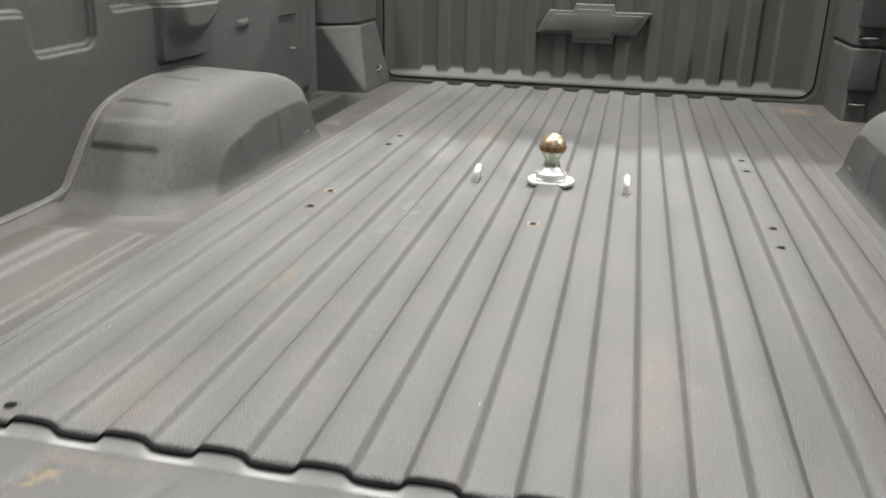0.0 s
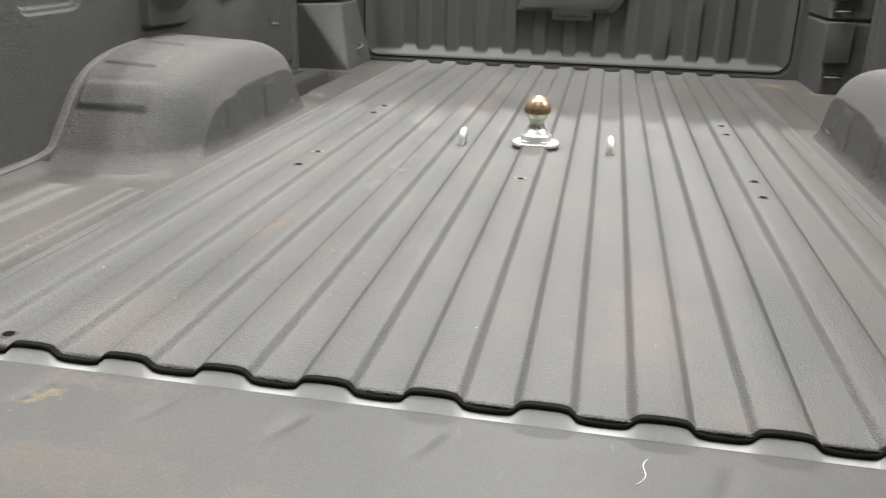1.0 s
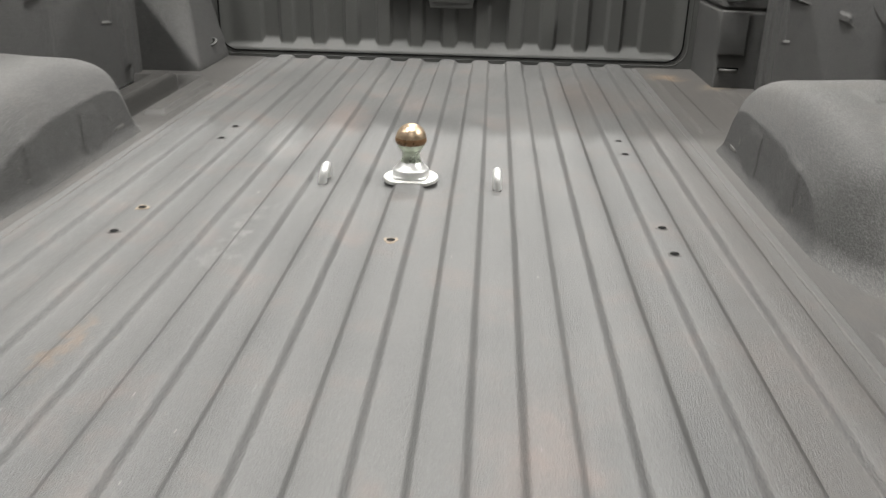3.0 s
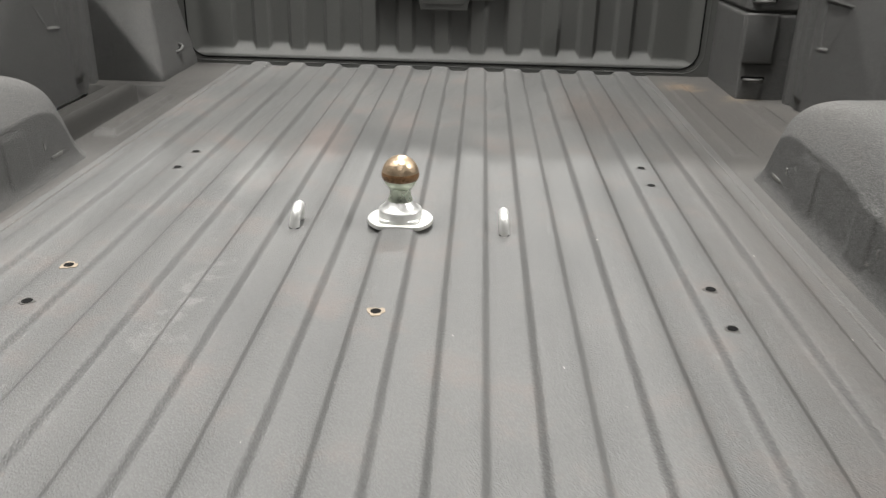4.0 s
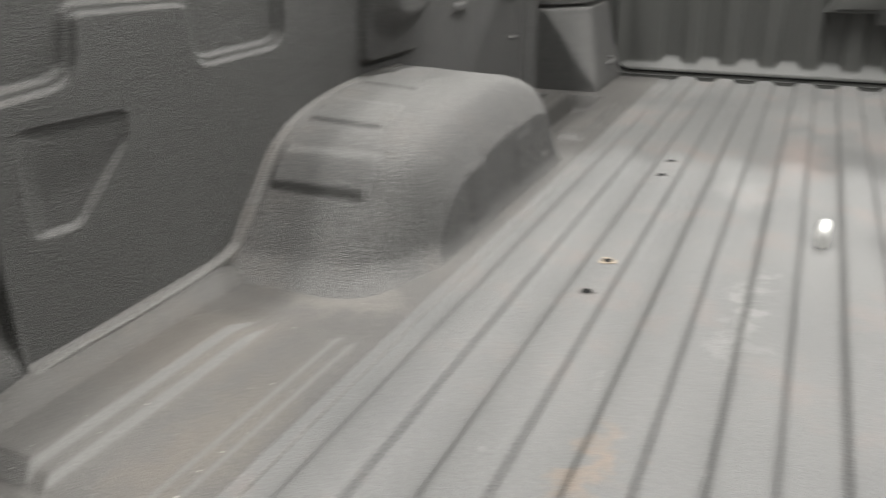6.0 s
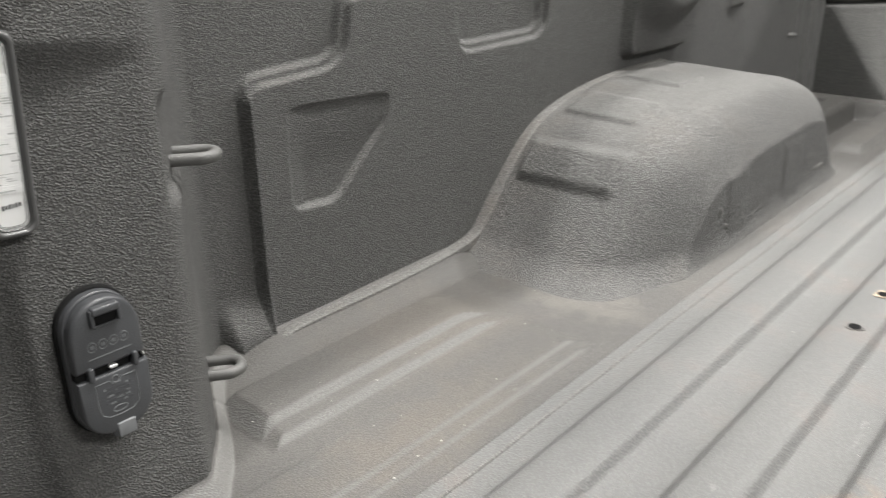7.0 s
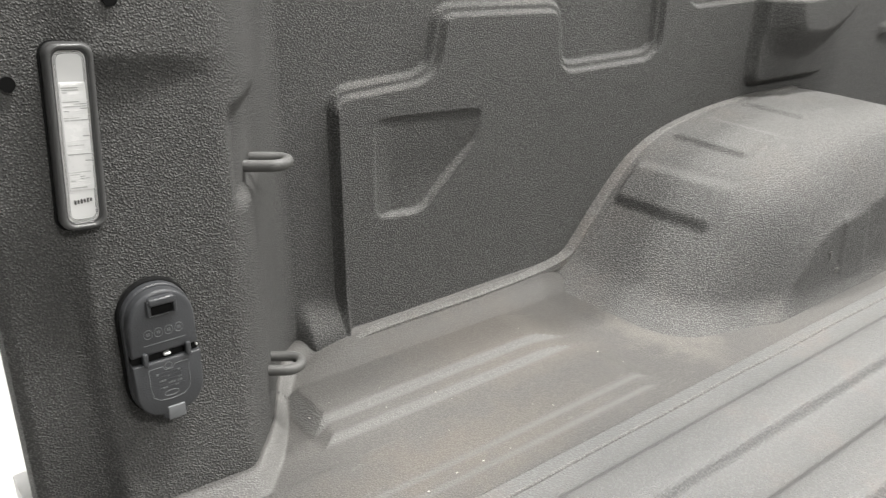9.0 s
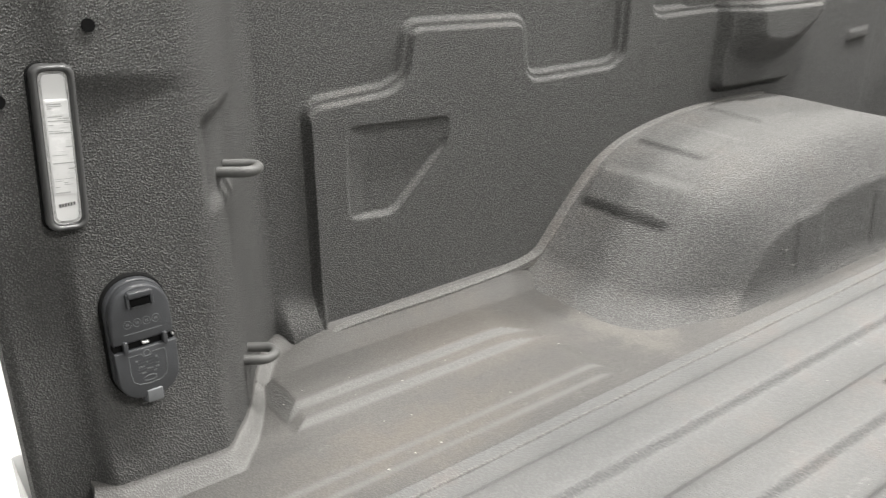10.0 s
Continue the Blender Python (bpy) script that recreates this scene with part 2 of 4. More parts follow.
def inside(y, z, poly, soft, shift=0.0):
    """1 inside the polygon and 0 outside, rising over the width soft centred on its edge."""
    p = np.asarray(poly, float)
    dist = np.full(y.shape, 9.0)
    odd = np.zeros(y.shape, bool)
    for a, b in zip(p, np.roll(p, -1, 0)):
        e = b - a
        t = np.clip(((y - a[0]) * e[0] + (z - a[1]) * e[1]) / (e @ e), 0, 1)
        dist = np.minimum(dist, np.hypot(y - a[0] - t * e[0], z - a[1] - t * e[1]))
        cross = (a[1] > z) != (b[1] > z)
        with np.errstate(divide="ignore", invalid="ignore"):
            odd ^= cross & (y < (b[0] - a[0]) * (z - a[1]) / (b[1] - a[1] + 1e-12) + a[0])
    return smooth(shift - soft / 2, shift + soft / 2, np.where(odd, dist, -dist))


def box(lo, hi, bevel=0.0, seg=2):
    bm = bmesh.new()
    bmesh.ops.create_cube(bm, size=1)
    for v in bm.verts:
        v.co = Vector([(a + b) / 2 + c * (b - a) for a, b, c in zip(lo, hi, v.co)])
    if bevel:
        bmesh.ops.bevel(bm, geom=bm.edges[:], offset=bevel, segments=seg, affect="EDGES", profile=0.5)
    return bm


def tube(path, r, seg=10, closed=False):
    """A round bar along the path."""
    pts = [Vector(p) for p in path]
    n = len(pts)
    bm = bmesh.new()
    rings = []
    ref = None
    for i, p in enumerate(pts):
        a = pts[(i - 1) % n] if closed or i else p
        b = pts[(i + 1) % n] if closed or i < n - 1 else p
        d = (b - a).normalized()
        if ref is None:
            ref = d.orthogonal().normalized()
        ref = (ref - d * ref.dot(d)).normalized()
        s = d.cross(ref)
        rings.append([bm.verts.new(p + (ref * math.cos(2 * math.pi * k / seg) + s * math.sin(2 * math.pi * k / seg)) * r) for k in range(seg)])
    for i in range(n if closed else n - 1):
        A, B = rings[i], rings[(i + 1) % n]
        for k in range(seg):
            bm.faces.new((A[k], A[(k + 1) % seg], B[(k + 1) % seg], B[k]))
    if not closed:
        bm.faces.new(rings[0][::-1])
        bm.faces.new(rings[-1])
    return bm


def ribbon(line, s, width, h):
    """A flat band along (y, z, x) points of the side s, raised by h with rounded edges."""
    bm = bmesh.new()
    pts = [Vector((s * x, y, z)) for y, z, x in line]
    rings = []
    for i, p in enumerate(pts):
        d = pts[min(i + 1, len(pts) - 1)] - pts[max(i - 1, 0)]
        d.x = 0
        d.normalize()
        n = Vector((0, -d.z, d.y))
        rings.append([bm.verts.new(Vector((-s * width * u, 0, 0)) + p + n * h * v) for u, v in ((0, -2.6), (0, 1), (0.65, 1), (0.88, 0.85), (1, 0.4), (1, -2.6))])
    for A, B in zip(rings, rings[1:]):
        for k in range(len(A)):
            bm.faces.new((A[k], A[(k + 1) % len(A)], B[(k + 1) % len(A)], B[k]))
    bm.faces.new(rings[0][::-1])
    bm.faces.new(rings[-1])
    return bm


def turned(profile, centre, seg=40):
    """A body of revolution about z; profile of (radius, height)."""
    bm = bmesh.new()
    rings = [[bm.verts.new((centre[0] + r * math.cos(2 * math.pi * k / seg), centre[1] + r * math.sin(2 * math.pi * k / seg), centre[2] + h)) for k in range(seg)] for r, h in profile]
    for A, B in zip(rings, rings[1:]):
        for k in range(seg):
            bm.faces.new((A[k], A[(k + 1) % seg], B[(k + 1) % seg], B[k]))
    bm.faces.new(rings[0][::-1])
    bm.faces.new(rings[-1])
    return bm


def prism(outline, origin, u, v, n, depth, bevel=0.0, base=0.0):
    """A plate of the outline (u, v), raised from base to depth along n, its front edge rounded."""
    bm = bmesh.new()
    o, u, v, n = Vector(origin), Vector(u), Vector(v), Vector(n)
    cx = sum(p[0] for p in outline) / len(outline)
    cy = sum(p[1] for p in outline) / len(outline)
    size = max(max(abs(p[0] - cx), abs(p[1] - cy)) for p in outline)
    rings = []
    steps = [(0.0, base), (0.0, depth - bevel)] + ([(bevel * (1 - math.cos(a)), depth - bevel + bevel * math.sin(a)) for a in (0.5, 1.0, 1.5)] if bevel else [])
    for inset, h in steps:
        ring = []
        for k, p in enumerate(outline):
            a, b = outline[k - 1], outline[(k + 1) % len(outline)]
            t = Vector((b[0] - a[0], b[1] - a[1])).normalized()
            q = (p[0] - t.y * inset, p[1] + t.x * inset)
            ring.append(bm.verts.new(o + u * q[0] + v * q[1] + n * h))
        rings.append(ring)
    for A, B in zip(rings, rings[1:]):
        for k in range(len(outline)):
            bm.faces.new((A[k], A[(k + 1) % len(outline)], B[(k + 1) % len(outline)], B[k]))
    bm.faces.new(rings[0][::-1])
    bm.faces.new(rings[-1])
    return bm


def rounded(w, h, r, seg=6, cx=0.0, cy=0.0):
    """A rounded rectangle, anticlockwise."""
    out = []
    for sx, sy, a0 in ((1, -1, -90), (1, 1, 0), (-1, 1, 90), (-1, -1, 180)):
        for k in range(seg + 1):
            a = radians(a0 + 90 * k / seg)
            out.append((cx + sx * (w / 2 - r) + r * math.cos(a), cy + sy * (h / 2 - r) + r * math.sin(a)))
    return out


def thing(name, label, category, group="", kind="", at=(0, 0, 0)):
    ob = new(name)
    ob.location = at
    return tagged(ob, label, category, group, kind)


def adopt(parent, *kids):
    """Hang parts, built at their places in the world, under their thing."""
    for k in kids:
        k.parent = parent
        k.matrix_parent_inverse = Matrix.Translation(-parent.location) if parent.location.length else Matrix()
    return parent


# ---- the bed: floor ----
PITCH, REAR, FRONT, SEAM, WALL = 0.107, 0.213, 2.572, 0.609, 0.912


def crest(x):
    u = np.abs((np.asarray(x) / PITCH + 0.5) % 1.0 - 0.5) * PITCH
    z = -0.0112 * (0.42 * smooth(0.0080, 0.0450, u) + 0.58 * smooth(0.0205, 0.0325, u))
    return np.where(np.abs(x) > 5.5 * PITCH, -0.0112, z)


xs = np.unique(np.concatenate([np.linspace(-SEAM, SEAM, 900)]))
ys = np.linspace(REAR, FRONT, 70)
X, Y = np.meshgrid(xs, ys, indexing="ij")
dent = 0.0003 * (np.sin(X * 7 + Y * 3.1) * np.sin(Y * 2.3 - X * 4)) * smooth(0, 0.1, Y - REAR) * smooth(0, 0.1, FRONT - Y)
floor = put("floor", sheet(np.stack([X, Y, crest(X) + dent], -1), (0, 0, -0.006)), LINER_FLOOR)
tagged(floor, "grey spray-lined corrugated truck bed floor with scuffs and dust", "floor", kind="structure")
# the dark rolled edge at the tailgate end
prof = [(0.0008, 0.0005), (-0.0016, 0.0004), (-0.0026, -0.0006), (-0.0030, -0.0016), (-0.0030, -0.0030), (-0.0024, -0.0043), (0.0005, -0.0050)]
E_ = np.stack([np.stack([xs, np.full_like(xs, REAR + a), crest(xs) + b], -1) for a, b in prof], 1)
part_edge = put("edge_strip", sheet(E_, (0, 0.004, 0.0)), BLACK, floor, "black rolled edge of the floor panel")


# ---- side pans with their ribs and upturned lips ----
def post_x(y):
    """How far the rear post and the wall stand from the middle."""
    return 0.748 + (WALL - 0.748) * smooth(0.375, 0.515, y)


def lip_h(y):
    return np.interp(y, [0.2, 0.26, 0.37, 0.42, 0.46, 0.51, 0.56, 0.9, 2.6], [0.026, 0.025, 0.022, 0.020, 0.018, 0.014, 0.012, 0.006, 0.006])


def lip_edge(y):
    """Where the upturned lip meets the foot of the post and the wall."""
    return post_x(y) - 0.013 * smooth(0.25, 0.28, y) * smooth(0.40, 0.37, y)


def rib(X, Y, x0, x1, y0, y1, h, side=0.014, near=0.03, far=0.06, steep=None):
    return h * np.minimum(smooth(x0, x0 + side, X) * smooth(x1, x1 - (steep or side), X), smooth(y0, y0 + near, Y) * smooth(y1, y1 - far, Y))


def ramp_along(y):
    """Where the pan rises towards the wall."""
    return smooth(0.47, 0.56, y) * smooth(0.93, 0.86, y)


def pan_height(X, Y, left):
    z = np.full(X.shape, -0.0112)
    for x0, h in ((0.742, 0.0095), (0.762, 0.0095)):
        z += rib(X, Y, x0, 0.834, 0.445, 0.80, h, 0.0110, 0.022, 0.08, 0.008)
    for x0, h in ((0.629, 0.0058), (0.645, 0.0058)):
        z += rib(X, Y, x0, 0.710, 0.10, 0.80, h, 0.0090, 0.03, 0.04, 0.006)
    z += rib(X, Y, 0.634, 0.692, 1.75, 2.13 if left else 2.46, 0.015 if left else 0.004, 0.012, 0.02, 0.03)
    z += rib(X, Y, 0.785, 0.845, 1.60, 2.25, 0.013 if left else 0.004, 0.012, 0.02, 0.03)
    if left:
        z -= rib(X, Y, 0.706, 0.790, 1.60, 2.25, 0.0420, 0.010, 0.03, 0.02)
        z -= rib(X, Y, 0.848, 0.94, 1.60, 2.24, 0.0420, 0.012, 0.03, 0.02)
    z += 0.016 * smooth(0.850, 0.888, X) * ramp_along(Y)
    edge = np.where(Y < 1.2, lip_edge(Y), 1.2)
    z += lip_h(Y) * smooth(edge - 0.026, edge - 0.002, X)
    return z


for s, side in ((-1, "left"), (1, "right")):
    yy = np.concatenate([np.linspace(0.2, 0.955, 330), np.linspace(0.96, 1.6, 30), np.linspace(1.61, 2.60, 190)])
    uu = np.linspace(0, 1, 200)
    U, Y = np.meshgrid(uu, yy, indexing="ij")
    Xa = SEAM + 0.0006 + U * (post_x(Y) - 0.001 - SEAM)
    start = 0.2125 + 0.046 * smooth(0.690, 0.738, Xa)
    Y = np.where(Y < 0.45, start + (Y - 0.2) / 0.25 * (0.45 - start), Y)
    Xa = SEAM + 0.0006 + U * (post_x(Y) + 0.005 - SEAM)
    Z = pan_height(Xa, Y, s < 0)
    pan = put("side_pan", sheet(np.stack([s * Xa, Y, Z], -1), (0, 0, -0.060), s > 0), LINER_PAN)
    tagged(pan, "grey ribbed side section of the truck bed floor, dusty brown", "floor", kind="structure")


for s in (-1, 1):
    # sealer run along the joint between floor and side pan
    joint = [(s * (0.5935 + 0.0006 * math.sin(9 * q) + 0.0004 * math.sin(31 * q)), q, float(crest(0.5935)) + 0.0002) for q in np.linspace(0.23, 2.56, 120)]
    part("sealer_bead", tube(joint, 0.0019, 8), SEAM_PAINT, floor, "thin pale bead of seam sealer")


# ---- wheel arches ----
TOP = 0.187


def swell(z, a, b):
    t = np.clip(np.asarray(z, float) / TOP, 0, 0.99999)
    return 1 - (1 - t ** a) ** (1 / b)


def arch_rear(z):
    return 0.907 + 0.9 * np.maximum(z, 0) + 0.246 * swell(z, 9, 1.6)


def arch_front(z):
    return 1.648 - 0.42 * np.maximum(z, 0) - 0.190 * swell(z, 7, 1.6)


def silhouette(count):
    """The arch's outline along the wall, as evenly spaced (y, z) points from the rear foot over the crown to the front foot."""
    up = np.concatenate([[-0.05, -0.02], TOP * (1 - (1 - np.linspace(0, 0.997, 160)) ** 2)])
    rear = np.stack([arch_rear(up) + 0.9 * np.minimum(up, 0), up], -1)
    fore = np.stack([arch_front(up) - 0.42 * np.minimum(up, 0), up], -1)
    line = np.vstack([rear, fore[::-1]])
    run = np.concatenate([[0], np.cumsum(np.hypot(*np.diff(line, axis=0).T))])
    at = np.linspace(0, run[-1], count)
    return np.stack([np.interp(at, run, line[:, 0]), np.interp(at, run, line[:, 1])], -1)


def normals_of(G):
    n = np.cross(np.gradient(G, axis=0), np.gradient(G, axis=1))
    return n / (np.linalg.norm(n, axis=-1, keepdims=True) + 1e-12)


def wheel_arch(s):
    C = silhouette(330)
    for k in range(6):
        C[1:-1] = 0.25 * C[:-2] + 0.5 * C[1:-1] + 0.25 * C[2:]
    T = np.gradient(C, axis=0)
    T /= np.hypot(T[:, 0], T[:, 1])[:, None]
    N = np.stack([T[:, 1], -T[:, 0]], -1)
    # the rolled edge between the crown and the upright inner face
    r = np.interp(C[:, 0], [0.9, 1.15, 1.42, 1.58, 1.65], [0.098, 0.092, 0.084, 0.060, 0.042])[:, None]
    XI = 0.644
    cols = []
    for q in np.linspace(0, 1, 60)[:-1]:
        cols.append((WALL + 0.01 + (XI - WALL - 0.01) * q + r[:, 0] * q, C))
    for q in np.linspace(0, 1, 34):
        p = 1 - q
        out = p ** 3 + 3 * p * p * q * 0.42 + 3 * p * q * q * 0.30
        inset = 3 * p * q * q * 0.42 + q ** 3
        cols.append((XI + r[:, 0] * out, C + N * r * inset))
    E = C + N * r
    base = np.stack([np.interp(C[:, 0], [0.86, 1.65], [1.05, 1.60]), np.full(len(C), -0.03)], -1)
    for q in np.linspace(0, 1, 26)[1:]:
        cols.append((np.full(len(C), XI), E * (1 - q) + base * q))
    G = np.stack([np.column_stack([x, p]) for x, p in cols], 1)
    G[..., 0] += 0.05 * np.maximum(G[..., 2], 0) * smooth(0.80, 0.70, G[..., 0])
    # the crown sinks slightly towards the rolled edge
    G[..., 2] -= 0.006 * smooth(0.90, 0.72, G[..., 0]) * smooth(0.10, 0.17, G[..., 2])
    x, y, z = G[..., 0].copy(), G[..., 1].copy(), G[..., 2].copy()
    n = normals_of(G)
    n *= np.sign(-n[30, -10, 0])
    # the fillet at the floor
    flat = n * np.array([1, 1, 0])
    flat /= np.linalg.norm(flat, axis=-1, keepdims=True) + 1e-9
    spread = 0.012 + 0.020 * smooth(-0.2, -0.7, flat[..., 1])
    G += flat * (spread * np.clip((0.020 - z) / 0.034, 0, 1.0) ** 2.2)[..., None]
    # pressed pads over the rear slope and the crown, and low ones on the inner face
    across = smooth(0.724, 0.738, x) * smooth(0.882, 0.874, x)
    lift = 0.0062 * smooth(0.080, 0.094, z) * smooth(0.136, 0.122, z) * across * smooth(1.09, 1.07, y)
    for y0, y1, x0 in ((1.085, 1.175, 0.752), (1.245, 1.34, 0.770)):
        lift += 0.0045 * smooth(y0, y0 + 0.009, y) * smooth(y1, y1 - 0.022, y) * smooth(x0, x0 + 0.014, x) * smooth(0.878, 0.868, x)
    for y0, y1 in ((1.155, 1.225), (1.36, 1.44)):
        lift += 0.0022 * smooth(y0, y0 + 0.008, y) * smooth(y1, y1 - 0.006, y) * smooth(0.0, 0.012, z) * smooth(0.092, 0.082, z) * smooth(0.664, 0.656, x)
    G += n * lift[..., None]
    G[..., 0] *= s
    k, m = G.shape[:2]
    i = np.arange(k * m).reshape(k, m)
    faces = [tuple(map(int, f)) for f in np.stack([i[:-1, :-1], i[1:, :-1], i[1:, 1:], i[:-1, 1:]], -1).reshape(-1, 4)]
    if s < 0:
        faces = [f[::-1] for f in faces]
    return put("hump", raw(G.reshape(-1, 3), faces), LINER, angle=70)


for s in (-1, 1):
    hump = wheel_arch(s)
    arch = thing("wheel_arch", "grey textured rounded wheel arch housing on the bed floor", "wheel arch", "wheel arches", at=(s * 0.78, 1.28, -0.01))
    kids = [hump]
    # the pale flange where the hump meets the wall
    line = [(q, -0.0085 + 0.0145 * float(ramp_along(q)) - 0.014 * float(smooth(0.585, 0.535, q)) + 0.6 * float(lip_h(q)) * float(smooth(0.58, 0.50, q)), min(0.9005 + 0.009 * float(smooth(0.72, 0.92, q)), float(post_x(q)) - 0.003)) for q in np.linspace(0.535, 0.862, 36)]
    zs = np.concatenate([np.linspace(0.0055, 0.03, 12), 0.186 * (1 - (1 - np.linspace(0.12, 0.97, 34)) ** 1.5)])
    line += [(float(arch_rear(z)) - 0.001, z + 0.0005, 0.9090) for z in zs[1:]]
    line += [(y, 0.1872 - 0.0003 * k, 0.9090) for k, y in enumerate(np.linspace(1.30, 1.43, 7))]
    curve = np.array(line)
    for k in range(14):
        curve[1:-1] = 0.25 * curve[:-2] + 0.5 * curve[1:-1] + 0.25 * curve[2:]
    line = [tuple(map(float, p)) for p in curve]
    kids.append(part("flange", ribbon(line, s, 0.0180, 0.0030), SEAM_PAINT, None, "pale seam flange against the bed wall"))
    for y in (1.135, 1.49):
        kids.append(part("bolt", box((s * 0.6475 - 0.0025, y - 0.0030, 0.036), (s * 0.6475 + 0.0025, y + 0.0030, 0.049), 0.0015), SEAM_PAINT))
        kids.append(part("clip", box((s * 0.6468 - 0.0030, y + 0.015, 0.014), (s * 0.6468 + 0.0030, y + 0.056, 0.022), 0.0015), SEAM_PAINT))
    adopt(arch, *kids)


# ---- side walls ----
PANEL = [(0.566, -0.05), (0.566, 0.262), (0.578, 0.276), (0.672, 0.281), (0.692, 0.292), (0.702, 0.343), (0.714, 0.350), (0.885, 0.345), (0.893, 0.270), (1.050, 0.272), (1.068, 0.284),
         (1.072, 0.40), (1.125, 0.40), (1.135, 0.335), (1.30, 0.338), (1.80, 0.338), (1.80, -0.05)]
POCKET = [(0.612, 0.243), (0.762, 0.236), (0.755, 0.203), (0.674, 0.130), (0.612, 0.134)]
BOSS = [(1.288, 0.207), (1.492, 0.205), (1.565, 0.27), (1.565, 0.60), (1.288, 0.60)]
BULGE = [(1.310, 0.268), (1.42, 0.256), (1.52, 0.305), (1.52, 0.60), (1.310, 0.60)]
HOOK = [(1.985, 0.262), (2.075, 0.155), (2.130, 0.150), (2.135, 0.262)]


def eased(poly, r):
    """The polygon with its corners rounded to about r."""
    p = [Vector(q) for q in poly]
    out = []
    for k, v in enumerate(p):
        a, b = p[k - 1] - v, p[(k + 1) % len(p)] - v
        e = min(r, a.length * 0.45, b.length * 0.45)
        A, B = v + a.normalized() * e, v + b.normalized() * e
        for q in (0.0, 0.25, 0.5, 0.75, 1.0):
            out.append(tuple(A * (1 - q) ** 2 + v * 2 * q * (1 - q) + B * q ** 2))
    return out


PANEL, POCKET, BOSS, BULGE = eased(PANEL, 0.020), eased(POCKET, 0.012), eased(BOSS, 0.02), eased(BULGE, 0.05)


def wall_relief(Y, Z):
    stepped = 0.5 * inside(Y, Z, PANEL, 0.0080, -0.0040) + 0.5 * inside(Y, Z, PANEL, 0.0070, 0.0060)
    upright = smooth(0.598, 0.582, Y) * smooth(0.274, 0.254, Z)
    r = 0.0140 * (stepped + (inside(Y, Z, PANEL, 0.0075) - stepped) * upright) * (1 - 0.70 * smooth(0.56, 1.02, Y) * smooth(0.33, 0.02, Z))
    r -= (0.0028 + 0.0062 * smooth(0.235, 0.16, Z)) * np.where(Z > 0.19, inside(Y, Z, POCKET, 0.0045), inside(Y, Z, POCKET, 0.0075)) * (0.35 + 0.65 * smooth(0.610, 0.640, Y)) * (0.25 + 0.75 * smooth(0.765, 0.745, Y))
    r += 0.018 * inside(Y, Z, BOSS, 0.014)
    r += 0.036 * inside(Y, Z, BULGE, 0.055)
    r += 0.0045 * inside(Y, Z, [(1.69, 0.250), (1.755, 0.253), (1.755, 0.271), (1.69, 0.268)], 0.010)
    v = inside(Y, Z, HOOK, 0.012)
    r += 0.0035 * v * (1 - v) * 4 - 0.004 * v
    r += 0.014 * (smooth(2.165, 2.180, Y) * smooth(2.215, 2.200, Y)) * smooth(0.0, 0.03, Z) + 0.010 * smooth(2.24, 2.255, Y) * smooth(2.285, 2.272, Y)
    r += 0.022 * smooth(0.058, 0.0, Z) * smooth(0.510, 0.525, Y) * smooth(0.575, 0.560, Y)
    return r


yy = np.concatenate([np.linspace(0.506, 1.6, 640), np.linspace(1.605, 2.34, 150)])
zz = np.concatenate([np.linspace(-0.03, 0.42, 260), np.linspace(0.43, 0.55, 12)])
Y, Z = np.meshgrid(yy, zz, indexing="ij")
R = wall_relief(Y, Z)
for s, name in ((-1, "wall_left"), (1, "wall_right")):
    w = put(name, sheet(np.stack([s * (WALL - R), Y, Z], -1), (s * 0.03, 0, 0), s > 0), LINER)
    tagged(w, "dark grey textured inner side wall of the truck bed with pressed panels", "wall", kind="structure")


# ---- rear posts beside the tailgate ----
yy = np.linspace(0.2165, 0.513, 170)
zz = np.linspace(-0.10, 0.55, 220)
Y, Z = np.meshgrid(yy, zz, indexing="ij")
base = post_x(Y)
base = base + 0.009 * smooth(0.276, 0.262, Y) * smooth(0.27, 0.17, Z) + 0.006 * smooth(0.224, 0.2165, Y)
ledge = smooth(0.336, 0.358, Z + 0.06 * (Y - 0.33)) * smooth(0.270, 0.300, Y) * smooth(0.42, 0.30, Y)
base = base - 0.0080 * ledge
base = base - 0.016 * smooth(0.120, -0.005, Z) * smooth(0.25, 0.28, Y) * smooth(0.40, 0.37, Y)
for z0, z1 in ((0.225, 0.315),):
    base = base + 0.012 * smooth(z0, z0 + 0.018, Z) * smooth(z1, z1 - 0.018, Z) * smooth(0.385, 0.40, Y) * smooth(0.47, 0.43, Y)
for s in (-1, 1):
    post = thing("rear_post", "dark grey textured corner post beside the open tailgate", "post", "rear posts", "structure", at=(s * 0.80, 0.35, -0.01))
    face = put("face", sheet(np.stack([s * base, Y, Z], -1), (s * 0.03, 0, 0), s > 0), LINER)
    kids = [face]
    for y, z in ((0.2465, 0.344), (0.3125, 0.392)):
        kids.append(part("hole", prism([(0.0048 * math.cos(a), 0.0048 * math.sin(a)) for a in np.linspace(0, 2 * math.pi, 17)[:-1]], (s * (0.7485 if y < 0.27 else 0.7410), y, z), (0, 1, 0), (0, 0, 1), (-s, 0, 0), 0.0030), HOLE))
    adopt(post, *kids)


